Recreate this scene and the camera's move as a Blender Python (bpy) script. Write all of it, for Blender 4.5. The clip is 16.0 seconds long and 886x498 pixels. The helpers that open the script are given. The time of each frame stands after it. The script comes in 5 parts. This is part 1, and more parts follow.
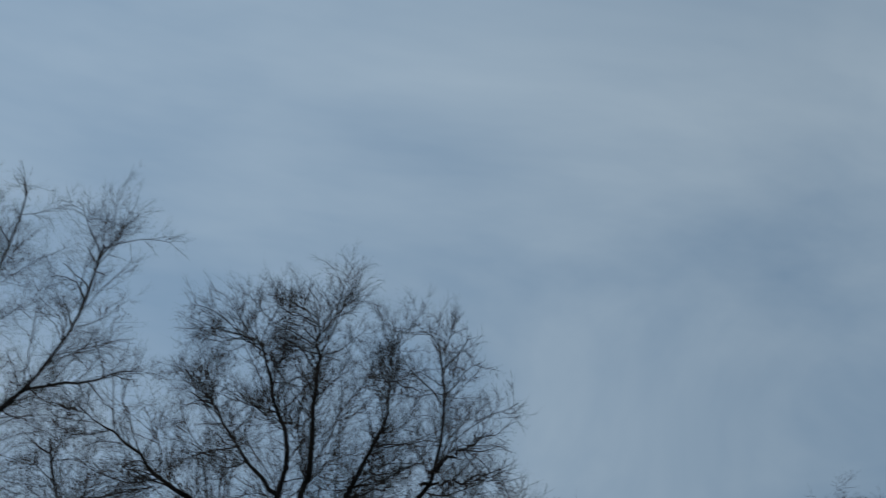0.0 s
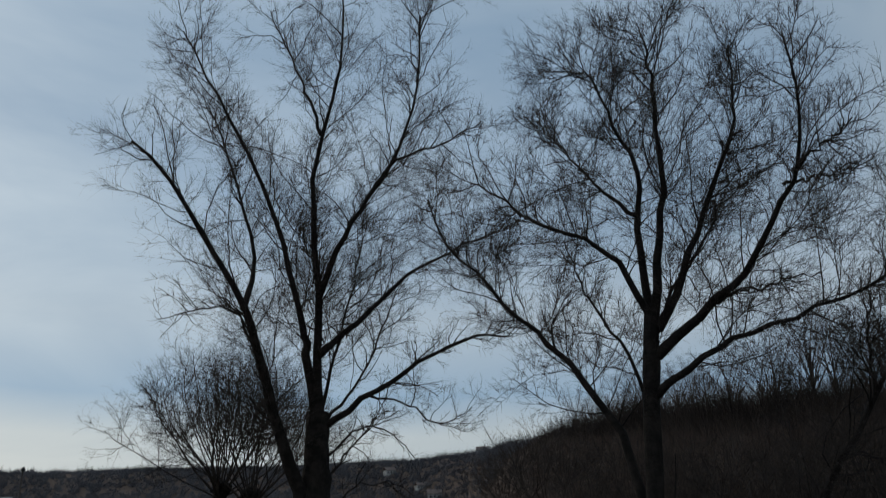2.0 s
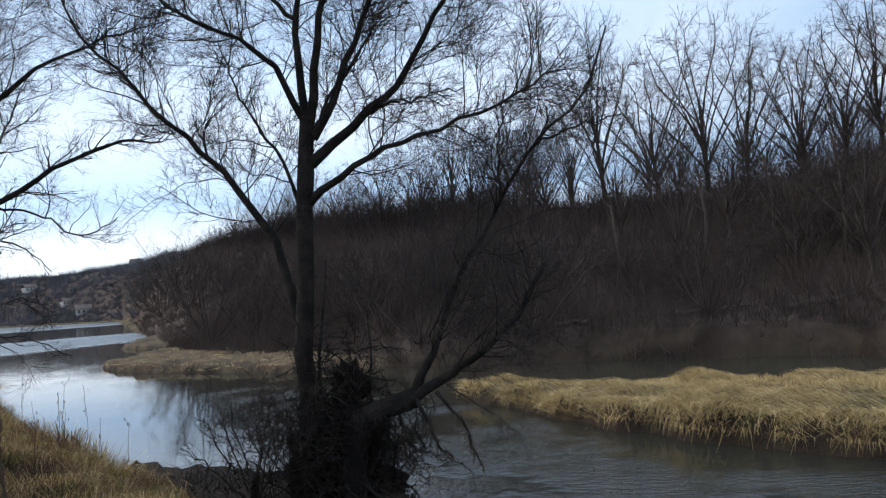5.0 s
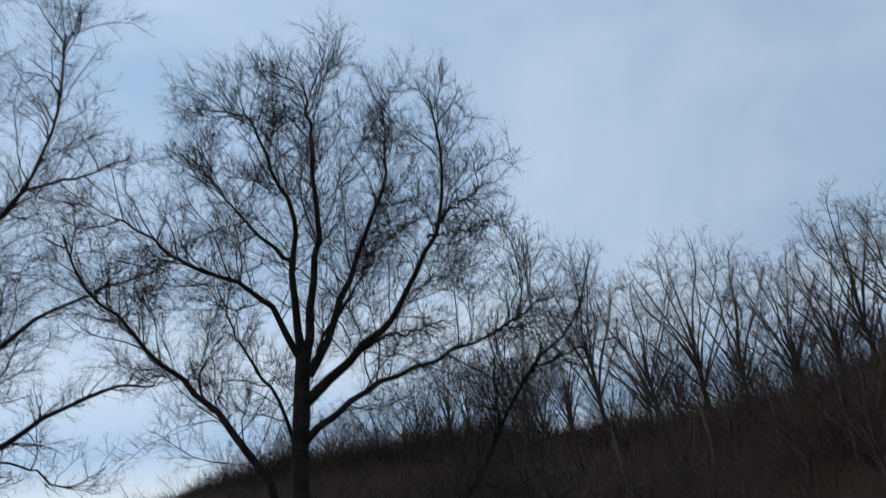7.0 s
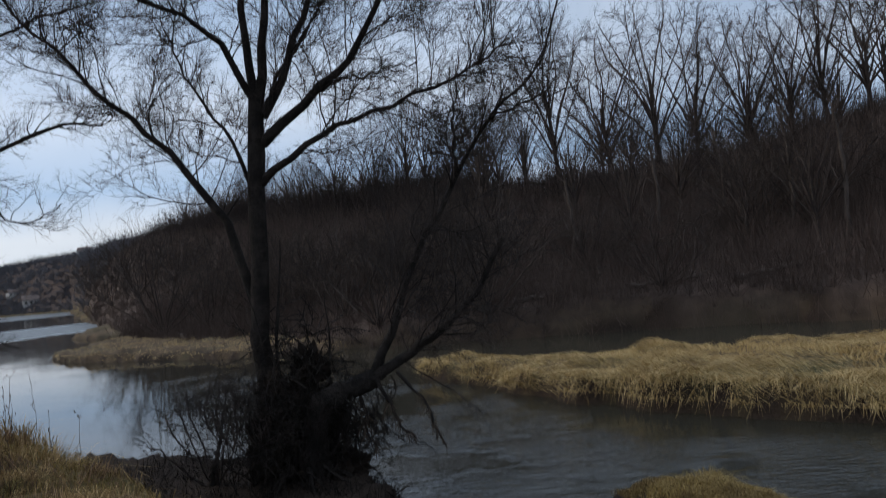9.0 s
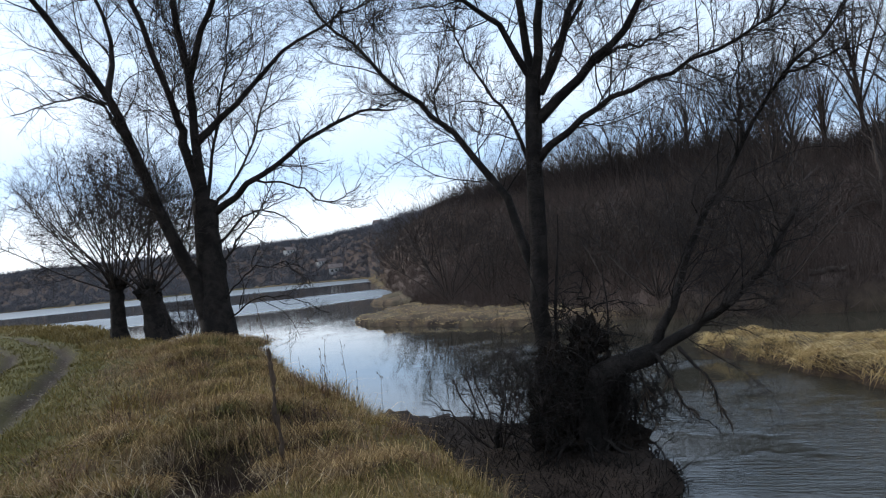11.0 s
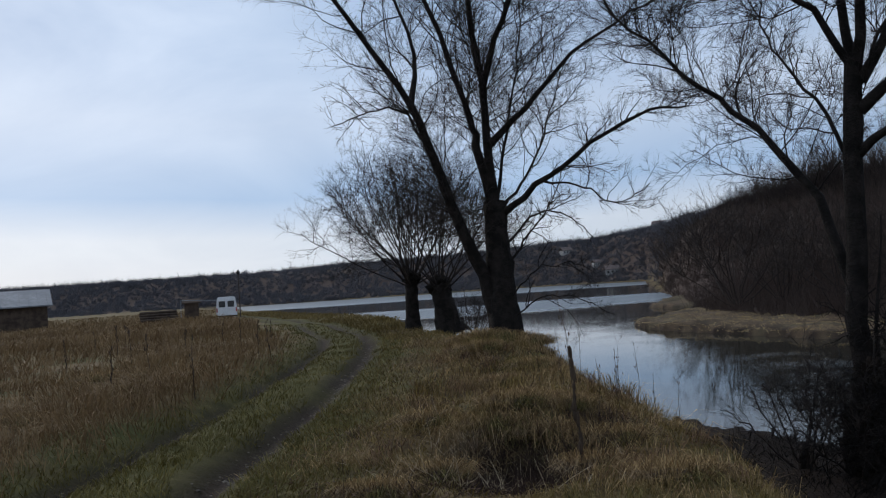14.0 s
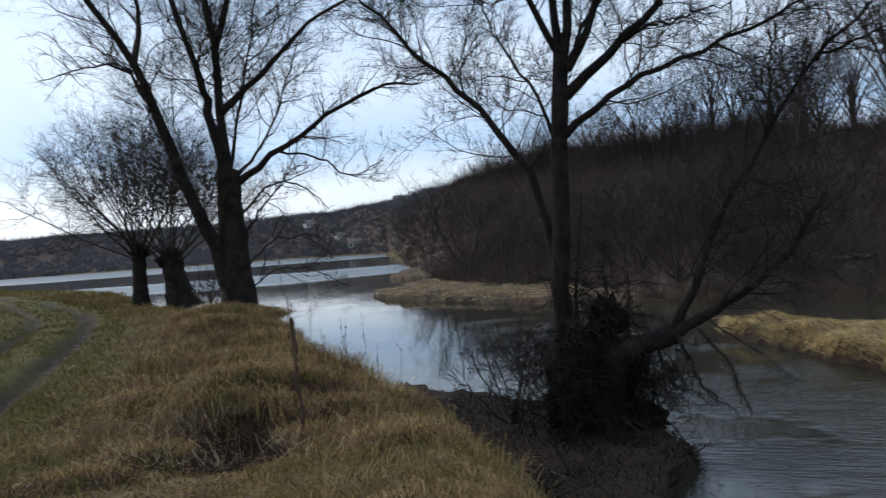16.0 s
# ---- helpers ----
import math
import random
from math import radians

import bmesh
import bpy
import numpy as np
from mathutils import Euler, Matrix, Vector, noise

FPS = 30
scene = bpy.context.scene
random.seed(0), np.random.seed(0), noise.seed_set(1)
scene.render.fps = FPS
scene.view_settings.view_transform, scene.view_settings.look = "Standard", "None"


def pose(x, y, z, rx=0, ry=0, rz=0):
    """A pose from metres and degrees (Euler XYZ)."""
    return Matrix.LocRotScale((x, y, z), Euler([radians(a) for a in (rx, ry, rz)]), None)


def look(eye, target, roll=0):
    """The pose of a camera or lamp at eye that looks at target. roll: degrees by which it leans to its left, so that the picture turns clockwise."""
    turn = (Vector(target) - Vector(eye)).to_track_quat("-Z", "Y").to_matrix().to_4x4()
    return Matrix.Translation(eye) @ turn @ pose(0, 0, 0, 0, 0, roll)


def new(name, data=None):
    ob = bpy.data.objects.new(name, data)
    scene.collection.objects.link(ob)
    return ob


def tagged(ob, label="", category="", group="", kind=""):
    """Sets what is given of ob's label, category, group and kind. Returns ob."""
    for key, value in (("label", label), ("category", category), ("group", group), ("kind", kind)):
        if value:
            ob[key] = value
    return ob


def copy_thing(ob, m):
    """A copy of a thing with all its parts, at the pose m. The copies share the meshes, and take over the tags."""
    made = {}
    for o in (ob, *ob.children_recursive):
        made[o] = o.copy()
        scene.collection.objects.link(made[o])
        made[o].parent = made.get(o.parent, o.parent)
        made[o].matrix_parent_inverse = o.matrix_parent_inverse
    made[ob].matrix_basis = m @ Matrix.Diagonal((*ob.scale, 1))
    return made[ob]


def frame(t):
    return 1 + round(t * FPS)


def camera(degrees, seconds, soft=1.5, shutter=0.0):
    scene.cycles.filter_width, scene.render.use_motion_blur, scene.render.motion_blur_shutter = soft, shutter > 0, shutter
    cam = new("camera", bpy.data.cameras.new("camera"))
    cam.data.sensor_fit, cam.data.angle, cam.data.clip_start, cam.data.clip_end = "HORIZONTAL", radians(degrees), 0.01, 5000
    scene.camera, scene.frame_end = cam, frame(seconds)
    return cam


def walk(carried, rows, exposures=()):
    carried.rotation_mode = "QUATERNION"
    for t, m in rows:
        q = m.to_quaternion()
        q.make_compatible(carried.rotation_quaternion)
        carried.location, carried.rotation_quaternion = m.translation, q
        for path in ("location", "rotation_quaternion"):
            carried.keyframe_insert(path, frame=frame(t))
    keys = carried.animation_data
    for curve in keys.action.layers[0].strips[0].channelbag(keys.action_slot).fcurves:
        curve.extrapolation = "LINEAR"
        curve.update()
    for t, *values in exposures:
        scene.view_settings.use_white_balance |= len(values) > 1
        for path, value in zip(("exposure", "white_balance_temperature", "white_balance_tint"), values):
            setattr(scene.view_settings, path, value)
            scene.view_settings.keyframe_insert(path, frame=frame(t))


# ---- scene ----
SKY_SEED = 3.0
cam = camera(58.0, 16.0, soft=1.1, shutter=0.25)
walk(cam, [
    (0, pose(0.247, -0.121, 1.571, 126.89, 0.23, -36.54)),
    (0.5, pose(0.222, -0.141, 1.556, 126.52, 0.95, -25.02)),
    (1, pose(0.171, -0.122, 1.564, 120.47, 0.92, -16.00)),
    (1.5, pose(0.130, -0.139, 1.527, 113.52, 0.16, -12.70)),
    (2, pose(0.069, -0.179, 1.612, 107.42, 0.49, -10.75)),
    (2.5, pose(0.090, -0.157, 1.619, 102.73, 2.09, -12.59)),
    (3, pose(0.075, -0.122, 1.569, 97.32, 3.16, -13.63)),
    (3.5, pose(0.059, -0.122, 1.519, 94.35, 3.87, -14.37)),
    (4, pose(0.118, 0.124, 1.636, 92.08, 4.78, -19.13)),
    (4.2, pose(0.165, -0.034, 1.600, 92.08, 4.19, -23.06)),
    (4.5, pose(0.176, 0.002, 1.637, 91.76, 4.65, -29.07)),
    (4.7, pose(0.225, -0.038, 1.624, 91.88, 4.23, -33.19)),
    (6.8, pose(0.189, -0.024, 1.540, 106.24, 6.70, -35.51)),
    (7, pose(0.171, -0.078, 1.596, 109.44, 6.37, -34.26)),
    (7.5, pose(0.157, -0.066, 1.568, 113.69, 5.69, -33.07)),
    (8, pose(0.191, -0.023, 1.610, 109.15, 5.01, -32.40)),
    (8.5, pose(0.224, 0.056, 1.516, 101.54, 5.93, -33.17)),
    (8.7, pose(0.235, -0.072, 1.591, 96.62, 5.43, -34.26)),
    (8.9, pose(0.238, -0.089, 1.580, 92.75, 6.42, -36.86)),
    (9, pose(0.286, 0.088, 1.581, 91.29, 5.44, -37.48)),
    (9.5, pose(0.244, -0.044, 1.594, 86.82, 5.24, -34.79)),
    (9.7, pose(0.256, -0.038, 1.624, 87.95, 4.86, -28.70)),
    (11.8, pose(0.137, 0.018, 1.642, 93.35, 4.09, -14.42)),
    (12, pose(0.092, -0.055, 1.638, 94.42, 3.04, -12.20)),
    (12.5, pose(0.022, 0.014, 1.644, 94.41, 2.43, -1.63)),
    (13, pose(-0.022, -0.003, 1.637, 94.17, 2.85, 3.35)),
    (13.5, pose(0.010, 0.071, 1.616, 92.33, 3.65, 3.09)),
    (14, pose(-0.010, -0.021, 1.650, 92.69, 3.97, 1.81)),
    (14.5, pose(0.019, 0.006, 1.642, 92.55, 3.95, 0.18)),
    (15, pose(0.070, 0.000, 1.626, 91.52, 3.79, -5.59)),
    (15.5, pose(0.138, 0.080, 1.611, 90.73, 3.77, -9.84)),
    (16, pose(0.183, 0.027, 1.617, 89.45, 4.08, -16.45)),
], [(0, -0.58, 6250, 2), (1.5, -0.54, 6500, 2), (2.5, -0.2, 6800, 5), (3.5, 0.28, 6400, 4), (4.7, 0.86, 6450, 9), (6.8, 0.3, 6500, 8), (7.0, 0.2, 6450, 7), (7.5, -0.08, 6200, 2), (8.0, -0.25, 6400, 6), (8.5, 0.0, 6800, 10), (9.0, 0.22, 6650, 11), (9.5, 1.26, 6580, 10), (9.7, 1.36, 6580, 10), (11.8, 0.55, 6400, 9), (12.2, 0.46, 6400, 10), (13, -0.03, 6300, 10), (14.5, 0.0, 6400, 11), (15.5, 0.32, 6550, 10), (16, 0.56, 6500, 9)])

# ---- world and sun ----
world = bpy.data.worlds.new("overcast_sky")
scene.world = world
world.use_nodes = True
wt = world.node_tree
wt.nodes.clear()


def wnode(kind, **kw):
    n = wt.nodes.new(kind)
    for k, v in kw.items():
        n.inputs[k].default_value = v
    return n


def wlink(a, b):
    wt.links.new(a, b)


def wmath(op, a, b):
    n = wt.nodes.new("ShaderNodeMath")
    n.operation = op
    for i, v in enumerate((a, b)):
        if isinstance(v, (int, float)):
            n.inputs[i].default_value = v
        else:
            wlink(v, n.inputs[i])
    return n.outputs[0]


SUN_EL, SUN_AZ = radians(24), radians(-35)
sky = wt.nodes.new("ShaderNodeTexSky")
sky.sky_type, sky.sun_disc = "NISHITA", False
sky.sun_elevation, sky.sun_rotation = SUN_EL, SUN_AZ
coord = wt.nodes.new("ShaderNodeTexCoord")
xyz = wt.nodes.new("ShaderNodeSeparateXYZ")
wlink(coord.outputs["Generated"], xyz.inputs[0])
height = wmath("ADD", wmath("MAXIMUM", xyz.outputs[2], 0.0), 0.16)
flat = wt.nodes.new("ShaderNodeCombineXYZ")
wlink(wmath("DIVIDE", xyz.outputs[0], height), flat.inputs[0])
wlink(wmath("DIVIDE", xyz.outputs[1], height), flat.inputs[1])
flat.inputs[2].default_value = SKY_SEED
big = wnode("ShaderNodeTexNoise", Scale=0.75, Detail=6.0, Roughness=0.55, Distortion=0.8)
wlink(flat.outputs[0], big.inputs["Vector"])
ramp = wt.nodes.new("ShaderNodeValToRGB")
ramp.color_ramp.elements[0].position, ramp.color_ramp.elements[1].position = 0.3, 0.72
ramp.color_ramp.elements[0].color = (0.27, 0.40, 0.60, 1)
ramp.color_ramp.elements[1].color = (0.66, 0.76, 0.90, 1)
wlink(big.outputs[0], ramp.inputs[0])
thin = wt.nodes.new("ShaderNodeMixRGB")
thin.inputs[0].default_value = 0.88
scale_sky = wt.nodes.new("ShaderNodeVectorMath")
scale_sky.operation = "SCALE"
scale_sky.inputs["Scale"].default_value = 0.06
wlink(sky.outputs[0], scale_sky.inputs[0])
wlink(scale_sky.outputs[0], thin.inputs[1])
# low on the horizon: a pale strip, a blue-grey break above it, then the white deck
low = wt.nodes.new("ShaderNodeValToRGB")
ce = low.color_ramp.elements
ce[0].position, ce[0].color = 0.0, (0.60, 0.66, 0.74, 1)
ce[1].position, ce[1].color = 0.32, (0.58, 0.68, 0.82, 1)
for pos, colr in ((0.075, (0.66, 0.71, 0.78, 1)), (0.125, (0.31, 0.46, 0.68, 1)), (0.165, (0.42, 0.54, 0.72, 1)), (0.22, (0.62, 0.70, 0.82, 1))):
    e = ce.new(pos)
    e.color = colr
wave = wnode("ShaderNodeTexNoise", Scale=1.6, Detail=3.0, Roughness=0.5)
wlink(coord.outputs["Generated"], wave.inputs["Vector"])
tilt = wmath("ADD", xyz.outputs[2], wmath("MULTIPLY", wmath("SUBTRACT", wave.outputs[0], 0.5), 0.10))
wlink(tilt, low.inputs[0])
fade = wt.nodes.new("ShaderNodeMapRange")
fade.interpolation_type = "SMOOTHSTEP"
wlink(xyz.outputs[2], fade.inputs[0])
fade.inputs[1].default_value, fade.inputs[2].default_value, fade.inputs[3].default_value, fade.inputs[4].default_value = 0.14, 0.34, 0.75, 0.0
deck = wt.nodes.new("ShaderNodeMixRGB")
wlink(fade.outputs[0], deck.inputs[0])
wlink(ramp.outputs[0], deck.inputs[1])
wlink(low.outputs[0], deck.inputs[2])
wlink(deck.outputs[0], thin.inputs[2])
# the cloud is brighter on the side of the hidden sun
toward = wt.nodes.new("ShaderNodeVectorMath")
toward.operation = "DOT_PRODUCT"
wlink(coord.outputs["Generated"], toward.inputs[0])
toward.inputs[1].default_value = (math.sin(SUN_AZ) * math.cos(SUN_EL), math.cos(SUN_AZ) * math.cos(SUN_EL), math.sin(SUN_EL))
gain = wt.nodes.new("ShaderNodeMapRange")
wlink(toward.outputs["Value"], gain.inputs[0])
gain.inputs[1].default_value, gain.inputs[2].default_value, gain.inputs[3].default_value, gain.inputs[4].default_value = 0.1, 1.0, 0.90, 1.18
glow = wt.nodes.new("ShaderNodeVectorMath")
glow.operation = "SCALE"
wlink(thin.outputs[0], glow.inputs[0])
wlink(gain.outputs[0], glow.inputs["Scale"])
bg = wnode("ShaderNodeBackground", Strength=1.0)
wlink(glow.outputs[0], bg.inputs[0])
wout = wt.nodes.new("ShaderNodeOutputWorld")
wlink(bg.outputs[0], wout.inputs[0])

sun_data = bpy.data.lights.new("sun", "SUN")
sun_data.energy, sun_data.angle, sun_data.color = 1.3, radians(25), (1.0, 0.89, 0.76)
sun = new("sun", sun_data)
sun.matrix_world = look((0, 0, 50), (50 * math.sin(SUN_AZ) * -1, -50 * math.cos(SUN_AZ), 50 - 50 * math.tan(SUN_EL)))


# ---- materials ----
def material(name, rough=0.8, spec=0.3):
    m = bpy.data.materials.new(name)
    m.use_nodes = True
    b = m.node_tree.nodes["Principled BSDF"]
    b.inputs["Roughness"].default_value = rough
    b.inputs["Specular IOR Level"].default_value = spec
    return m, m.node_tree, b


def noise_node(nt, scale, detail=4.0, rough=0.6, vec=None, kind="Object"):
    n = nt.nodes.new("ShaderNodeTexNoise")
    n.inputs["Scale"].default_value, n.inputs["Detail"].default_value, n.inputs["Roughness"].default_value = scale, detail, rough
    if vec is None:
        c = nt.nodes.new("ShaderNodeTexCoord")
        vec = c.outputs[kind]
    nt.links.new(vec, n.inputs["Vector"])
    return n.outputs[0]


def mix(nt, fac, a, b):
    n = nt.nodes.new("ShaderNodeMixRGB")
    for i, v in enumerate((fac, a, b)):
        if isinstance(v, (int, float)):
            n.inputs[i].default_value = v
        elif isinstance(v, tuple):
            n.inputs[i].default_value = (*v, 1)
        else:
            nt.links.new(v, n.inputs[i])
    return n.outputs[0]


def step(nt, val, lo, hi):
    n = nt.nodes.new("ShaderNodeMapRange")
    n.interpolation_type = "SMOOTHSTEP"
    nt.links.new(val, n.inputs[0])
    n.inputs[1].default_value, n.inputs[2].default_value = lo, hi
    return n.outputs[0]


def bump(nt, b, val, strength=0.4, dist=0.02):
    n = nt.nodes.new("ShaderNodeBump")
    n.inputs["Strength"].default_value, n.inputs["Distance"].default_value = strength, dist
    nt.links.new(val, n.inputs["Height"])
    nt.links.new(n.outputs[0], b.inputs["Normal"])


def two_tone(name, a, b_, scale, rough=0.85, spec=0.2, fine=6.0, strength=0.4, dist=0.01, island=False):
    """A surface that wanders between two colours at two scales, with relief."""
    m, nt, b = material(name, rough, spec)
    n1, n2 = noise_node(nt, scale), noise_node(nt, scale * fine)
    c = mix(nt, step(nt, n1, 0.35, 0.65), a, b_)
    mid = tuple((x + y) * 0.5 * 0.75 for x, y in zip(a, b_))
    c = mix(nt, step(nt, n2, 0.5, 0.75), c, mid)
    if island:
        g = nt.nodes.new("ShaderNodeNewGeometry")
        c = mix(nt, g.outputs["Random Per Island"], c, mix(nt, g.outputs["Random Per Island"], b_, a))
    nt.links.new(c, b.inputs["Base Color"])
    bump(nt, b, n2, strength, dist)
    return m


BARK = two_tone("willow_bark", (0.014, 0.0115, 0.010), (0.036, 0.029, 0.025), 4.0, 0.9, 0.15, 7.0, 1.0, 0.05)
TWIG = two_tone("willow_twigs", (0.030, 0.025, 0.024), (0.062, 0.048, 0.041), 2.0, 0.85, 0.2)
WOOD_BARK = two_tone("woodland_bark", (0.038, 0.031, 0.028), (0.080, 0.062, 0.052), 1.0, 0.9, 0.1)
WOOD_TWIG = two_tone("woodland_twigs", (0.038, 0.030, 0.027), (0.088, 0.067, 0.057), 0.5, 0.9, 0.1)
BRUSH = two_tone("bare_brush", (0.085, 0.063, 0.054), (0.160, 0.118, 0.098), 0.15, 0.95, 0.05, island=True)
# grey twigs, lightened and blued: distance haze is put into their colour
HAZED_WOOD = two_tone("hazed_far_woodland", (0.140, 0.137, 0.148), (0.180, 0.174, 0.185), 0.012, 0.95, 0.05)


def patchy_grass():
    m, nt, b = material("dry_grass", 0.85, 0.2)
    n1, n2 = noise_node(nt, 0.55, 4.0), noise_node(nt, 1.7, 3.0)
    g = nt.nodes.new("ShaderNodeNewGeometry")
    pw = nt.nodes.new("ShaderNodeMath")
    pw.operation = "POWER"
    nt.links.new(g.outputs["Random Per Island"], pw.inputs[0])
    pw.inputs[1].default_value = 2.2
    rnd = pw.outputs[0]
    straw = mix(nt, rnd, (0.190, 0.115, 0.046), (0.64, 0.445, 0.215))
    brown = mix(nt, rnd, (0.092, 0.051, 0.029), (0.36, 0.220, 0.122))
    olive = mix(nt, rnd, (0.120, 0.084, 0.020), (0.37, 0.255, 0.078))
    c = mix(nt, step(nt, n1, 0.47, 0.60), straw, olive)
    c = mix(nt, step(nt, n2, 0.46, 0.62), c, brown)
    green = mix(nt, rnd, (0.070, 0.062, 0.016), (0.25, 0.205, 0.070))
    ashen = mix(nt, rnd, (0.085, 0.062, 0.046), (0.40, 0.315, 0.235))
    c = mix(nt, step(nt, noise_node(nt, 0.95, 4.0, 0.65), 0.54, 0.64), c, green)
    c = mix(nt, step(nt, noise_node(nt, 1.25, 4.0, 0.7, kind="Generated"), 0.50, 0.75), c, ashen)
    nt.links.new(c, b.inputs["Base Color"])
    return m


DRY = patchy_grass()
OLIVE = two_tone("olive_turf", (0.100, 0.071, 0.019), (0.245, 0.168, 0.052), 0.6, 0.8, 0.2, island=True)
BRACKEN = two_tone("dead_bracken", (0.038, 0.025, 0.021), (0.10, 0.066, 0.052), 1.5, 0.9, 0.1, island=True)
ISLET = two_tone("islet_grass", (0.13, 0.080, 0.036), (0.50, 0.36, 0.13), 1.6, 0.8, 0.2, island=True)
# bleached straw; the wide dark-to-light range also paints in shading of the hummocks
STRAW = two_tone("bleached_reed_grass", (0.27, 0.175, 0.065), (0.68, 0.50, 0.235), 1.4, 0.75, 0.25, island=True)
GREEN = two_tone("green_grass", (0.088, 0.074, 0.015), (0.200, 0.152, 0.036), 0.5, 0.7, 0.3, island=True)
PALE = two_tone("pale_straw", (0.28, 0.20, 0.12), (0.62, 0.50, 0.34), 3.0, 0.8, 0.2, island=True)
WEED = two_tone("dead_weed", (0.05, 0.036, 0.026), (0.10, 0.07, 0.05), 4.0, 0.9, 0.1)
MUD = two_tone("wet_mud", (0.012, 0.009, 0.007), (0.030, 0.022, 0.017), 3.0, 0.9, 0.1)


def ground_material():
    m, nt, b = material("ground_turf", 0.95, 0.1)
    z = nt.nodes.new("ShaderNodeAttribute")
    z.attribute_name = "zone"
    s = nt.nodes.new("ShaderNodeSeparateColor")
    nt.links.new(z.outputs["Color"], s.inputs[0])
    n1, n2, n3 = noise_node(nt, 0.35), noise_node(nt, 2.5), noise_node(nt, 22.0)
    dry = mix(nt, step(nt, n2, 0.35, 0.7), (0.115, 0.080, 0.040), (0.22, 0.155, 0.075))
    dry = mix(nt, step(nt, n1, 0.45, 0.7), dry, (0.10, 0.105, 0.04))
    green = mix(nt, step(nt, n2, 0.3, 0.7), (0.060, 0.058, 0.014), (0.110, 0.096, 0.030))
    mud = mix(nt, step(nt, n3, 0.3, 0.7), (0.020, 0.014, 0.011), (0.048, 0.034, 0.026))
    litter = mix(nt, step(nt, n2, 0.3, 0.7), (0.066, 0.047, 0.039), (0.122, 0.086, 0.070))
    c = mix(nt, s.outputs[0], dry, green)
    c = mix(nt, s.outputs[2], c, litter)
    c = mix(nt, s.outputs[1], c, mud)
    c = mix(nt, step(nt, n3, 0.45, 0.8), c, mix(nt, 0.5, c, (0.03, 0.025, 0.02)))
    nt.links.new(c, b.inputs["Base Color"])
    bump(nt, b, n3, 0.7, 0.05)
    return m


def water_material():
    m, nt, b = material("river_water", 0.04, 0.5)
    b.inputs["Base Color"].default_value = (0.036, 0.034, 0.025, 1)
    b.inputs["IOR"].default_value = 1.33
    c = nt.nodes.new("ShaderNodeTexCoord")
    mp = nt.nodes.new("ShaderNodeMapping")
    turn = nt.nodes.new("ShaderNodeMapping")
    turn.inputs["Rotation"].default_value = (0, 0, radians(38))
    nt.links.new(c.outputs["Object"], turn.inputs["Vector"])
    mp.inputs["Scale"].default_value = (1.0, 3.2, 1.0)
    nt.links.new(turn.outputs[0], mp.inputs["Vector"])
    fine = noise_node(nt, 3.6, 3.0, 0.6, mp.outputs[0])
    swell = noise_node(nt, 0.9, 2.0, 0.5, mp.outputs[0])
    w = mix(nt, 0.35, fine, swell)
    k = nt.nodes.new("ShaderNodeMath")
    k.operation = "MULTIPLY"
    nt.links.new(w, k.inputs[0])
    # the stream runs rippled past the far bank; the pool lies calm; the wide reach beyond is ruffled in streaks
    sep = nt.nodes.new("ShaderNodeSeparateXYZ")
    nt.links.new(c.outputs["Object"], sep.inputs[0])
    run = nt.nodes.new("ShaderNodeMath")
    run.operation = "MULTIPLY_ADD"
    nt.links.new(sep.outputs[1], run.inputs[0])
    run.inputs[1].default_value = -0.25
    nt.links.new(sep.outputs[0], run.inputs[2])
    back = nt.nodes.new("ShaderNodeMath")
    back.operation = "MULTIPLY_ADD"
    nt.links.new(sep.outputs[1], back.inputs[0])
    back.inputs[1].default_value = 0.35
    nt.links.new(sep.outputs[0], back.inputs[2])
    stream = mix(nt, step(nt, back.outputs[0], 19.5, 21.5), step(nt, run.outputs[0], 1.5, 6.0), (0.0, 0.0, 0.0))
    drift = nt.nodes.new("ShaderNodeMath")
    drift.operation = "MULTIPLY_ADD"
    nt.links.new(noise_node(nt, 0.02, 3.0, 0.5), drift.inputs[0])
    drift.inputs[1].default_value = 40.0
    nt.links.new(sep.outputs[1], drift.inputs[2])
    far = drift.outputs[0]
    near_band = mix(nt, step(nt, far, 128.0, 140.0), step(nt, far, 98.0, 108.0), (0.0, 0.0, 0.0))
    bands = mix(nt, step(nt, far, 215.0, 232.0), near_band, (1.0, 1.0, 1.0))
    wild = mix(nt, step(nt, sep.outputs[1], 50.0, 90.0), stream, bands)
    ruffle = nt.nodes.new("ShaderNodeMapRange")
    nt.links.new(mix(nt, step(nt, sep.outputs[1], 70.0, 80.0), (0.0, 0.0, 0.0), bands), ruffle.inputs[0])
    ruffle.inputs[3].default_value, ruffle.inputs[4].default_value = 0.04, 0.30
    nt.links.new(ruffle.outputs[0], b.inputs["Roughness"])
    q = nt.nodes.new("ShaderNodeMapRange")
    nt.links.new(wild, q.inputs[0])
    q.inputs[3].default_value, q.inputs[4].default_value = 0.05, 1.0
    calm = nt.nodes.new("ShaderNodeMath")
    calm.operation = "MULTIPLY"
    patch = nt.nodes.new("ShaderNodeMapRange")
    nt.links.new(noise_node(nt, 0.45, 3.0, 0.55, turn.outputs[0]), patch.inputs[0])
    patch.inputs[1].default_value, patch.inputs[2].default_value, patch.inputs[3].default_value, patch.inputs[4].default_value = 0.40, 0.62, 0.12, 1.3
    nt.links.new(q.outputs[0], calm.inputs[0])
    nt.links.new(mix(nt, step(nt, sep.outputs[1], 42.0, 70.0), patch.outputs[0], (1.0, 1.0, 1.0)), calm.inputs[1])
    nt.links.new(calm.outputs[0], k.inputs[1])
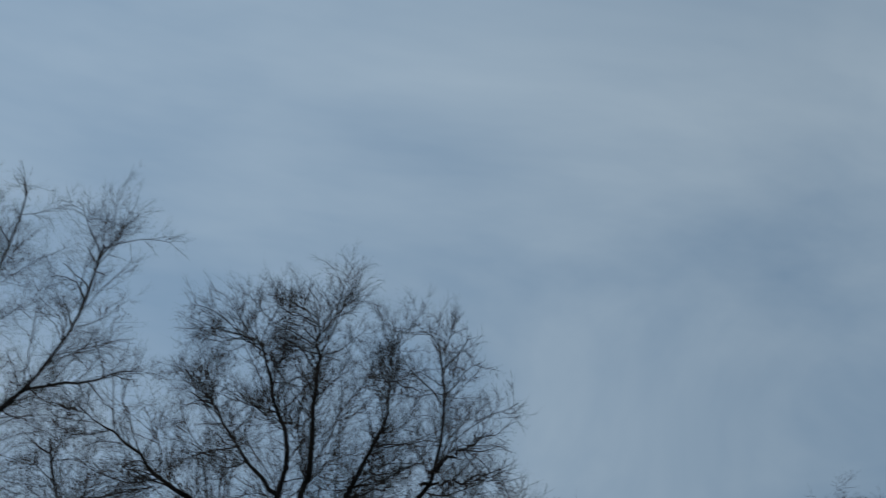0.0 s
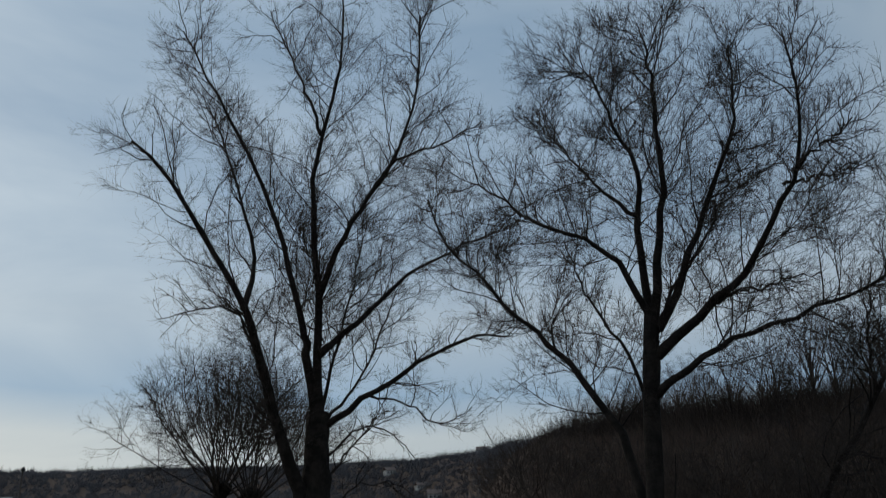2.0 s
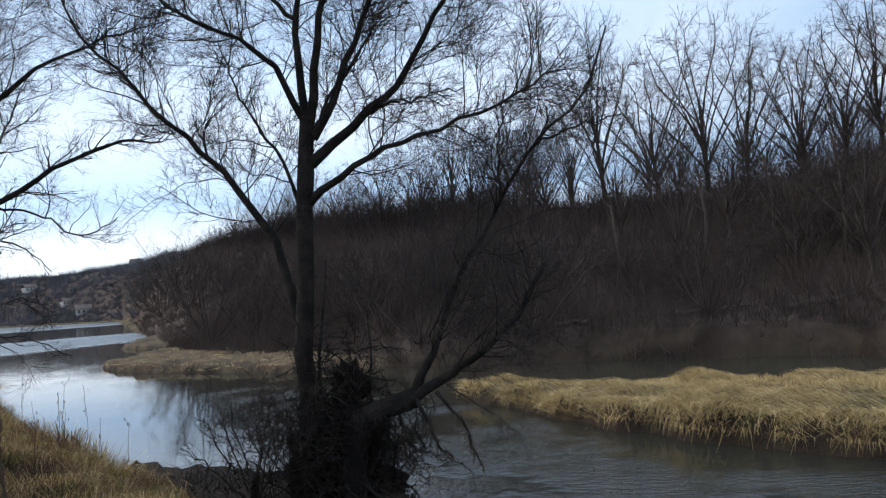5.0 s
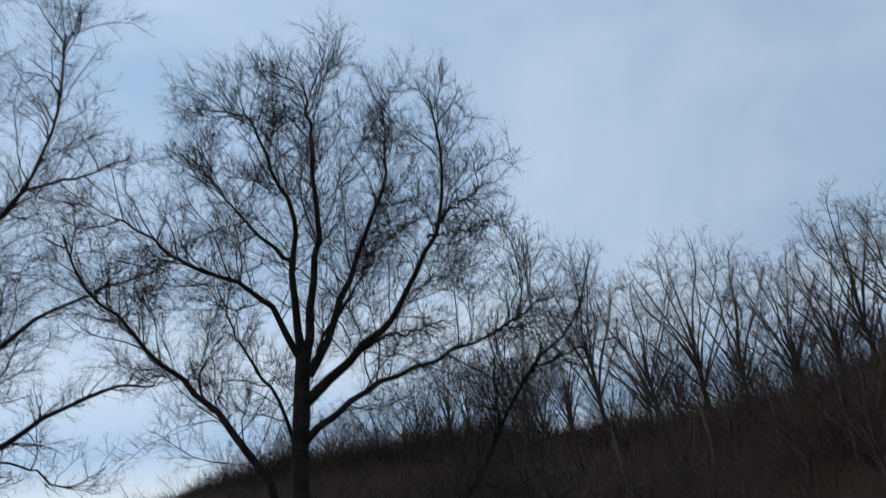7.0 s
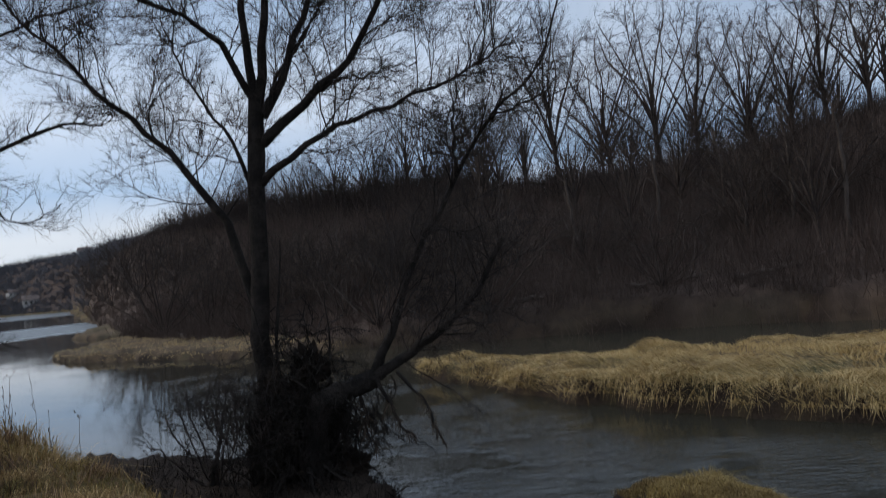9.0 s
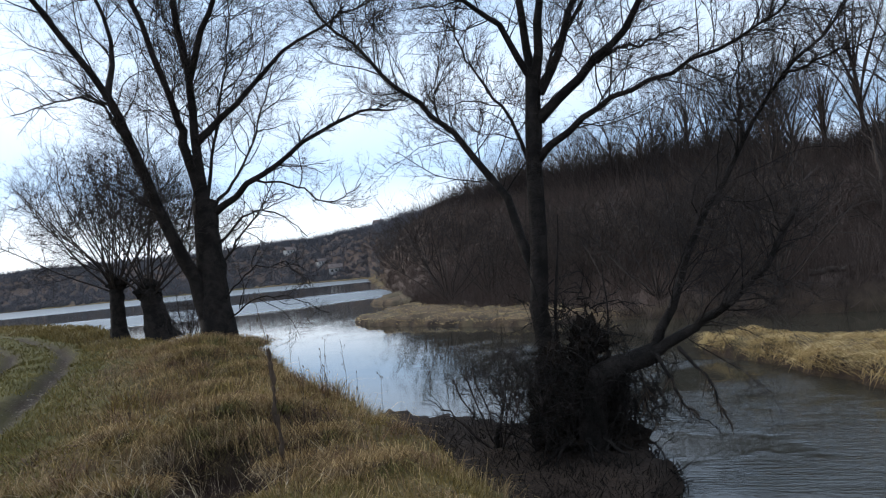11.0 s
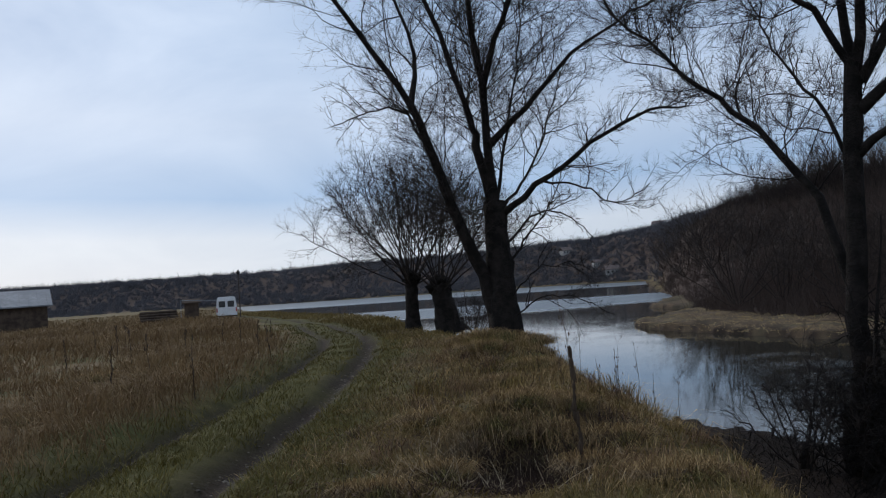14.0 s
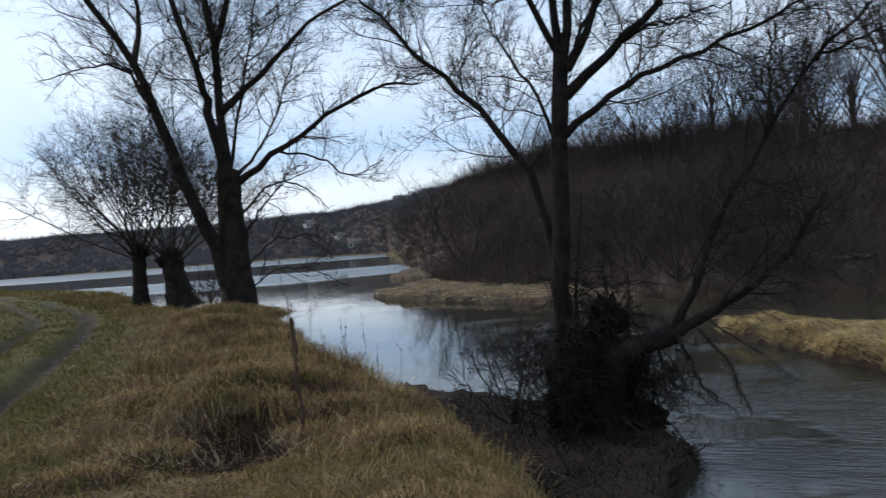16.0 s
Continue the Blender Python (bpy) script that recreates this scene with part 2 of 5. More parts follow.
    bump(nt, b, k.outputs[0], 0.6, 0.05)
    return m


GROUND, WATER = ground_material(), water_material()


# ---- helpers ----
def tri_mesh(name, verts, tris, mat, smooth=False):
    me = bpy.data.meshes.new(name)
    verts, tris = np.asarray(verts, np.float32), np.asarray(tris, np.int32)
    me.vertices.add(len(verts))
    me.vertices.foreach_set("co", verts.ravel())
    me.loops.add(tris.size)
    me.loops.foreach_set("vertex_index", tris.ravel())
    me.polygons.add(len(tris))
    me.polygons.foreach_set("loop_start", np.arange(0, tris.size, 3, dtype=np.int32))
    me.update(calc_edges=True)
    me.polygons.foreach_set("use_smooth", np.full(len(tris), smooth))
    me.materials.append(mat)
    return me


def part(name, bm, mat, parent, label=""):
    """A bmesh, or ready mesh data, as one mesh object under a thing."""
    if isinstance(bm, bpy.types.Mesh):
        me = bm
    else:
        me = bpy.data.meshes.new(name)
        bm.to_mesh(me)
        bm.free()
        me.materials.append(mat)
    ob = new(name, me)
    ob.parent = parent
    if label:
        tagged(ob, label)
    return ob


def tubes(P, r, sides):
    """Tapered tubes round N lines of k points: P (N, k, 3), r (N, k). Gives vertices and triangles."""
    P, r = np.asarray(P, float), np.asarray(r, float)
    N, k, _ = P.shape
    T = np.gradient(P, axis=1)
    T /= np.linalg.norm(T, axis=2, keepdims=True) + 1e-9
    ref = np.where(np.abs(T[:, :1, 2:3]) > 0.8, np.array([1.0, 0.3, 0]), np.array([0.1, 0.2, 1.0]))
    A = np.cross(T, np.broadcast_to(ref, T.shape))
    A /= np.linalg.norm(A, axis=2, keepdims=True) + 1e-9
    B = np.cross(T, A)
    ang = np.arange(sides) * 2 * np.pi / sides
    V = P[:, :, None] + r[:, :, None, None] * (A[:, :, None] * np.cos(ang)[:, None] + B[:, :, None] * np.sin(ang)[:, None])
    idx = np.arange(N * k * sides).reshape(N, k, sides)
    a, b = idx[:, :-1], idx[:, 1:]
    a2, b2 = np.roll(a, -1, axis=2), np.roll(b, -1, axis=2)
    F = np.concatenate([np.stack([a, a2, b2], -1).reshape(-1, 3), np.stack([a, b2, b], -1).reshape(-1, 3)])
    return V.reshape(-1, 3), F


def join(pieces):
    vs, fs, n = [], [], 0
    for v, f in pieces:
        vs.append(v)
        fs.append(f + n)
        n += len(v)
    return np.concatenate(vs), np.concatenate(fs)


def smooth_line(pts, k):
    """k even points along a soft curve through a few."""
    p = np.array(pts, float)
    p = np.concatenate([2 * p[:1] - p[1:2], p, 2 * p[-1:] - p[-2:-1]])
    u = np.linspace(0, len(p) - 3 - 1e-6, k)
    i = u.astype(int)
    f = (u - i)[:, None]
    a, b, c, d = p[i], p[i + 1], p[i + 2], p[i + 3]
    return 0.5 * (2 * b + (c - a) * f + (2 * a - 5 * b + 4 * c - d) * f ** 2 + (3 * b - a - 3 * c + d) * f ** 3)


def sprout(rng, P, r, each, lo, length, k, up, spread, thick, wild=0.25, tip=0.35, lean=0.9, part_of=None):
    """Child lines from parent lines: each per parent, from the share lo of its run on."""
    N, kp, _ = P.shape
    n = N * each
    run = np.linalg.norm(np.diff(P, axis=1), axis=2).sum(1) ** 1.1
    who = rng.choice(N, n, p=run / run.sum())
    t = lo + (1 - lo) * rng.random(n) ** lean
    u = t * (kp - 1)
    i = np.minimum(u.astype(int), kp - 2)
    f = (u - i)[:, None]
    start = P[who, i] * (1 - f) + P[who, i + 1] * f
    tan = P[who, i + 1] - P[who, i]
    tan /= np.linalg.norm(tan, axis=1, keepdims=True) + 1e-9
    rnd = rng.normal(size=(n, 3))
    rnd -= tan * (rnd * tan).sum(1, keepdims=True)
    rnd /= np.linalg.norm(rnd, axis=1, keepdims=True) + 1e-9
    ang = np.radians(spread) * (0.6 + 0.8 * rng.random((n, 1)))
    d = tan * np.cos(ang) + rnd * np.sin(ang) + np.array([0, 0, up])
    d /= np.linalg.norm(d, axis=1, keepdims=True)
    size = np.linalg.norm(np.diff(P, axis=1), axis=2).sum(1)
    L = length * (0.45 + 0.75 * rng.random(n)) * (1.1 - 0.55 * t) * np.clip(size / size.mean(), 0.5, 1.12)[who]
    if part_of is not None:
        L = L * part_of[who]
    pr = (r[who, i] * (1 - f[:, 0]) + r[who, i + 1] * f[:, 0])
    r0 = np.minimum(pr * 0.75, thick * (0.7 + 0.6 * rng.random(n)))
    out = np.zeros((n, k, 3))
    out[:, 0] = start
    for j in range(1, k):
        d = d + np.array([0, 0, up * 0.45]) + rng.normal(size=(n, 3)) * wild
        d /= np.linalg.norm(d, axis=1, keepdims=True)
        out[:, j] = out[:, j - 1] + d * (L / (k - 1))[:, None]
    taper = np.linspace(1, tip, k)
    return out, r0[:, None] * taper[None]


def slivers(P, r):
    """Tapered twigs too fine to show a round section: two crossed blades each."""
    n = len(P)
    a, b = P[:, 0], P[:, -1]
    t = b - a
    s1 = np.cross(t, np.array([0.3, 0.2, 1.0]))
    s1 /= np.linalg.norm(s1, axis=1, keepdims=True) + 1e-9
    s2 = np.cross(t, s1)
    s2 /= np.linalg.norm(s2, axis=1, keepdims=True) + 1e-9
    w = r[:, :1] * 1.3
    V = np.stack([a - s1 * w, a + s1 * w, b, a - s2 * w, a + s2 * w], 1).reshape(-1, 3)
    i = np.arange(n)[:, None] * 5
    return V, np.concatenate([i + np.array([0, 1, 2]), i + np.array([3, 4, 2])])


def limb_tube(pts, r0, r1, k, sides, rng, wobble=0.02):
    line = smooth_line(pts, k)
    line[1:] += rng.normal(size=(k - 1, 3)) * wobble
    rad = r0 + (r1 - r0) * np.linspace(0, 1, k) ** 0.55
    return line, rad


def bare_tree(name, seed, trunk, limbs, label, density=1.0, twig=0.004, mats=None, reach=1.0, base=None, up=0.08, great=False):
    """trunk: (points, r0, r1); limbs: list of (points, r0, r1). A bare tree of trunk, limbs, boughs and twigs."""
    rng = np.random.default_rng(seed)
    bark, fine = mats or (BARK, TWIG)
    base = Vector(base or trunk[0][0])
    tree = new(name)
    tree.location = base
    off = np.array(base)
    tl, tr = limb_tube(trunk[0], trunk[1], trunk[2], 14, 10, rng, 0.01)
    flare = 1 + 0.5 * np.exp(-np.linspace(0, 6, 14))
    v, f = tubes((tl - off)[None], (tr * flare)[None], 12)
    v = v + rng.normal(size=v.shape) * trunk[1] * 0.05
    part("trunk", tri_mesh("trunk", v, f, bark, True), bark, tree)
    distant = off[2] == 0 and off[0] == 0
    K = 16 if great else 8
    lines, rads = [], []
    scant = np.array([limb[3] if len(limb) > 3 else 1.0 for limb in limbs])
    for pts, r0, r1 in (limb[:3] for limb in limbs):
        l, r = limb_tube(pts, r0 * 0.86 if great else r0, r1, K, 7, rng, 0.025)
        lines.append(l)
        rads.append(r)
        if great:
            v, f = tubes((l - off)[None], r[None], 8)
            part("limb", tri_mesh("limb", v, f, bark, True), bark, tree)
    P0, r0 = np.array(lines), np.array(rads)
    n1, n2, n3 = (max(2, round(c * density)) for c in ((27, 12, 11) if great else (24, 8, 10) if distant else (24, 9, 10)))
    wild = 0.20 if great else 0.27
    P1, r1 = sprout(rng, P0, r0, n1, 0.12 if great else 0.42, 2.75 * reach, 8 if great else 5, up, 50, 0.015 * reach, wild, lean=0.85, part_of=scant)
    P2, r2 = sprout(rng, P1, r1, n2, 0.12, 1.25 * reach, 5 if great else 2 if distant else 3, up, 50, 0.0044 if great else 0.009, wild, lean=0.75)
    P2b, r2b = sprout(rng, P0, r0, n2 * (3 if great or distant else 1), 0.2 if great else 0.35, 1.1 * reach, 5 if great else 2 if distant else 3, up, 50, 0.0048, wild)
    P2, r2 = np.concatenate([P2, P2b]), np.concatenate([r2, r2b])
    P3, r3 = sprout(rng, P2, r2, n3, 0.10, 0.50 * reach, 2, up, 46, twig, 0.2, 0.5)
    crown = [slivers(P2 - off, r2) if distant else tubes(P2 - off, r2, 3), slivers(P3 - off, r3)]
    if great:
        for l, r in zip(P1, r1):
            v, f = tubes((l - off)[None], r[None], 5)
            part("bough", tri_mesh("bough", v, f, bark, True), bark, tree)
    else:
        crown += [tubes(P0 - off, r0, 5), tubes(P1 - off, r1, 3)]
    v, f = join(crown)
    part("crown", tri_mesh("crown", v, f, fine), fine, tree, "mass of thin bare twigs")
    return tagged(tree, label, "tree")


def lattice(x, y, seed=0):
    """Value noise on the plane, 0 to 1."""
    xi, yi = np.floor(x), np.floor(y)
    fx, fy = x - xi, y - yi
    fx, fy = fx * fx * (3 - 2 * fx), fy * fy * (3 - 2 * fy)

    def h(a, b):
        s = np.sin(a * 127.1 + b * 311.7 + seed * 74.7) * 43758.5453
        return s - np.floor(s)
    return (h(xi, yi) * (1 - fx) + h(xi + 1, yi) * fx) * (1 - fy) + (h(xi, yi + 1) * (1 - fx) + h(xi + 1, yi + 1) * fx) * fy


def rough(x, y, scale, octaves=4, seed=0):
    out, amp, tot = 0, 1.0, 0.0
    for o in range(octaves):
        out = out + amp * lattice(x * scale * 2 ** o, y * scale * 2 ** o, seed + o)
        tot += amp
        amp *= 0.5
    return out / tot - 0.5


def smooth01(v):
    v = np.clip(v, 0, 1)
    return v * v * (3 - 2 * v)


def inside(poly, x, y):
    """Signed distance to a closed outline, positive inside."""
    p = np.array(poly, float)
    best = np.full(np.shape(x), 1e9)
    odd = np.zeros(np.shape(x), bool)
    for (x0, y0), (x1, y1) in zip(p, np.roll(p, -1, axis=0)):
        dx, dy = x1 - x0, y1 - y0
        t = np.clip(((x - x0) * dx + (y - y0) * dy) / (dx * dx + dy * dy + 1e-12), 0, 1)
        best = np.minimum(best, np.hypot(x - x0 - t * dx, y - y0 - t * dy))
        cross = ((y0 > y) != (y1 > y)) & (x < (x1 - x0) * (y - y0) / (y1 - y0 + 1e-12) + x0)
        odd ^= cross
    return np.where(odd, best, -best)


# ---- the lie of the land ----
WATER_Z = -1.4
LEFT_BANK = [(-330, 640), (-110, 330), (-45, 160), (-22, 95), (-11.5, 66), (-5.2, 51), (-1.9, 32), (-0.3, 26.6), (1.5, 21), (1.6, 16.8), (1.7, 14.4),
             (1.9, 12), (2.0, 10.3), (2.1, 9), (2.2, 8), (2.2, 6.5), (2.05, 5), (1.8, 3.5), (1.6, 2), (1.6, 0), (1.9, -6), (6, -60), (-900, -900), (-1500, 640)]
BENCH = [(1.6, 10), (2.6, 15), (3.8, 15.6), (4.7, 14.2), (5.7, 12.6), (6.2, 10.6), (6.1, 9.4), (5.6, 8.5), (4.7, 7.3), (4.0, 6.0), (2.6, 4.0)]
# the far bank: a long low reed bank, a dark back channel behind it, the foot of the hill, and a spit upstream
RIGHT_LAND = [(20, -80), (14.5, -10), (13.2, 2), (12.7, 6.1), (12.25, 7.6), (12.3, 8.6), (12.0, 9.6), (12.25, 10.6), (11.95, 11.6), (12.3, 12.6), (12.2, 13.6), (12.7, 15.0), (12.75, 16.6), (13.05, 18.2),
              (13.7, 18.9), (14.5, 18.0), (14.9, 15.8), (16.3, 13.2), (17.8, 10.6), (19.4, 8.8), (22, 6.5), (25, 7.2), (27.0, 9.8), (26.1, 14.5), (23.8, 19.2), (21.0, 22.6), (19.0, 25.6), (17.2, 28.6), (15.4, 29.6),
              (13.6, 31.2), (12.3, 34.4), (10.8, 38.6), (9.6, 41.6), (9.3, 44.5), (9.5, 48), (11, 51), (14.5, 56), (16.4, 60), (15.6, 65), (15.2, 69), (18, 77), (24, 95), (30, 130), (60, 275), (36, 345), (-28, 365),
              (-73, 388), (-115, 390), (-260, 430), (-420, 760), (-380, 4000), (4000, 4000), (4000, -80)]
ISLAND = [(7.42, 7.0), (8.1, 6.7), (8.6, 5.9), (8.6, 5.0), (8.25, 4.3), (7.7, 3.85), (7.15, 4.1), (6.95, 4.8), (7.1, 5.6), (7.2, 6.3)]
# azimuth from straight ahead, where the hill begins, where its brow stands, the brow's elevation as seen from the meadow
HILL = np.array([(-180, 400, 700, 0.3), (-40, 420, 520, 1.5), (-15, 405, 500, 1.75), (-9, 392, 490, 2.05), (0, 366, 450, 2.15), (5, 358, 440, 2.4), (9, 330, 420, 2.6), (12.7, 290, 370, 3.0),
                 (13.8, 110, 330, 3.1), (15.5, 62, 240, 3.4), (18, 50, 160, 3.8), (23.5, 43, 95, 4.4), (30, 34, 72, 4.7), (36, 31.5, 64, 4.6), (44, 30.4, 61, 4.5)])
HILL = np.concatenate([HILL, np.array([(50, 29.8, 59, 4.5), (57, 29.6, 58, 4.7), (62, 29, 57, 5.5), (67, 28.6, 56, 6.5), (90, 30, 60, 6.5), (120, 45, 90, 4), (150, 200, 400, 1), (180, 400, 700, 0.3)])])


def lane(y):
    return np.interp(y, [-40, 8, 13, 17, 20, 26, 30, 45, 68, 85, 120], [-3.3, -3.35, -3.3, -3.4, -3.5, -4.1, -4.8, -9, -18, -25, -40])


def land(x, y):
    """Height of the ground, and how far inside the near bank, bench, far land and island a point lies."""
    d, az = np.hypot(x, y), np.degrees(np.arctan2(x, y))
    s1, s2, s3, s4 = inside(LEFT_BANK, x, y), inside(BENCH, x, y), inside(RIGHT_LAND, x, y), inside(ISLAND, x, y)
    wob = 0.5 * rough(x, y, 0.9, 3, 5)
    z = np.full(np.shape(x), -2.3)
    top = -0.004 * np.clip(d - 60, 0, 90) + 0.22 * rough(x, y, 0.12, 3, 1) + 0.10 * rough(x, y, 0.9, 3, 2)
    a = np.abs(np.abs(x - lane(y)) - 0.75)
    top = top - 0.17 * np.exp(-(a / 0.24) ** 2) * (s1 > 1) + 0.16 * smooth01((lane(y) - 1.1 - x) / 0.6) * (d < 45)
    top = top + 0.30 * np.exp(-((x - 0.3) ** 2 / 1.6 + (y - 18.2) ** 2 / 9.0))
    top = top + 0.38 * np.exp(-((x - 0.2) ** 2 / 1.2 + (y - 8.9) ** 2 / 1.0)) - 0.50 * np.exp(-((x - 0.25) ** 2 / 0.26 + (y - 7.45) ** 2 / 0.42))
    z = np.maximum(z, -2.3 + (top + 2.3) * smooth01((s1 + wob + 0.25 * rough(x, y, 2.2, 3, 33) + 2.2) / 2.6))
    z = np.maximum(z, -2.3 + 1.15 * smooth01((s2 + 1.3 * wob + 0.5 * rough(x, y, 3.0, 2, 19) + 0.45) / 0.6) + 0.15 * rough(x, y, 1.5, 3, 9))
    low = -0.93 - 0.22 * smooth01((y - 22) / 6) + 0.10 * smooth01(s3 / 3) + 0.25 * rough(x, y, 0.35, 3, 3) + 0.42 * rough(x, y, 1.05, 2, 4)
    df, D, el = (np.interp(az, HILL[:, 0], HILL[:, i]) for i in (1, 2, 3))
    brow = 1.6 + D * np.tan(np.radians(el))
    u = (d - df) / (D - df)
    rise = smooth01(u * 0.92 + 0.04) * (u > -0.05) * np.clip((u + 0.05) / 0.1, 0, 1)
    east = smooth01((az - 31) / 4) * (1 - smooth01((az - 76) / 8))
    low = low + 0.55 * east * smooth01((d - df) / 0.9)
    hill = low + (brow + 0.8) * rise * (1 + 0.06 * rough(x, y, 0.05, 3, 7))
    z = np.maximum(z, -2.3 + (hill + 2.3) * smooth01((s3 + 0.6 * wob + 0.42) / 0.62))
    left = np.clip((-11.5 - az) / 4, 0, 1)
    z = np.where((left > 0) & (u > 0), np.maximum(z, -2.3 + (1.8 + (brow + 0.8) * rise) * left), z)
    z = np.maximum(z, -2.3 + 1.13 * smooth01((s4 + 0.4 * wob + 0.30) / 0.75))
    ledge = inside(ISLAND, x + 0.20, y - 0.10)
    z = np.maximum(z, -2.3 + 0.98 * smooth01((ledge + 0.5 * wob + 0.15 * rough(x, y, 4.0, 2, 61) + 0.25) / 0.5))
    return z, s1, s2, s3, s4, u


def build_ground():
    ring = 0.6 * 1.026 ** np.arange(310)
    az = np.radians(np.concatenate([np.arange(-40, 75, 0.32), np.arange(75, 320, 3.5)]))
    R, A = np.meshgrid(ring, az, indexing="ij")
    X, Y = R * np.sin(A), R * np.cos(A)
    Z, s1, s2, s3, s4, u = land(X, Y)
    V = np.stack([X, Y, Z], -1).reshape(-1, 3)
    n, m = R.shape
    idx = np.arange(n * m).reshape(n, m)
    a, b = idx[:-1], idx[1:]
    a2, b2 = np.roll(a, -1, 1), np.roll(b, -1, 1)
    F = np.concatenate([np.stack([a, a2, b2], -1).reshape(-1, 3), np.stack([a, b2, b], -1).reshape(-1, 3)])
    c = len(V)
    V = np.concatenate([V, [[0, 0, float(land(np.array([0.0]), np.array([0.0]))[0][0])]]])
    F = np.concatenate([F, np.stack([idx[0], np.full(m, c), np.roll(idx[0], -1)], -1)])
    me = tri_mesh("ground", V, F[:, ::-1], GROUND, True)
    e = X - lane(Y)
    rut = np.exp(-((np.abs(np.abs(e) - 0.75)) / np.where(e > 0, 0.34, 0.28)) ** 2) * smooth01(np.where(e > 0, 1.0, 0.85) + 1.4 * rough(X, Y, 0.5, 2, 13))
    green = smooth01((2.1 - np.abs(e - 0.25)) / 1.0 + 1.2 * rough(X, Y, 0.4, 3, 11))
    green = np.maximum(green, 0.45 * smooth01(0.5 + 2.5 * rough(X, Y, 0.3, 3, 12)) * (X > -4))
    mud = np.maximum(rut * (s1 > 0.5), smooth01((-0.75 - Z) / 0.35) * (s3 < -1))
    mud = np.maximum(mud, smooth01((-1.0 - Z) / 0.2) * (s3 < -1))
    mud = np.maximum(mud, smooth01((-0.55 - s1 + 0.5 * rough(X, Y, 1.2, 2, 14)) / 0.4) * (Y > 1) * (Y < 10.5) * (s3 < -1))
    mud = np.maximum(mud, smooth01((-1.10 - Z) / 0.12))
    litter = ((s3 > 0) | (np.degrees(A) < -12)) * smooth01((u + 0.03) / 0.06)
    azd = np.degrees(A)
    # a dark strip in the mud colour follows the foot of the hill
    foot = R - np.interp(azd, HILL[:, 0], HILL[:, 1])
    mud = np.maximum(mud, smooth01((azd - 31) / 4) * (azd < 80) * np.exp(-((foot + 0.2) / 1.0) ** 4))
    # the hollow in the near bank takes the same dark colour
    mud = np.maximum(mud, 0.9 * np.exp(-((X - 0.25) ** 2 / 0.35 + (Y - 7.4) ** 2 / 0.7) ** 2))
    litter = np.maximum(litter, np.where(Y > 24, 0.55, 0.4) * (s3 > -0.6) * (u < 0.05) * (R < 120))
    mud = np.maximum(mud, smooth01((0.28 - s3) / 0.2) * (s3 > -2) * (R < 60))
    col = np.stack([green * (s1 > -1), mud, litter, np.ones_like(mud)], -1).reshape(-1, 4)
    col = np.concatenate([col, [[0.3, 0, 0, 1]]])
    att = me.color_attributes.new("zone", "FLOAT_COLOR", "POINT")
    att.data.foreach_set("color", col.astype(np.float32).ravel())
    tagged(new("ground", me), "meadow, river banks and wooded hillsides with dry winter grass", "ground", kind="structure")


build_ground()
wr = 900.0
bmw = bmesh.new()
bmesh.ops.create_grid(bmw, x_segments=8, y_segments=8, size=wr)
wm = bpy.data.meshes.new("water")
bmw.to_mesh(wm)
bmw.free()
wm.materials.append(WATER)
river = tagged(new("water", wm), "grey rippled river water under an overcast sky", "river", kind="structure")
river.location = (0, 0, WATER_Z)


def ground_z(x, y):
    return float(land(np.array([float(x)]), np.array([float(y)]))[0][0])


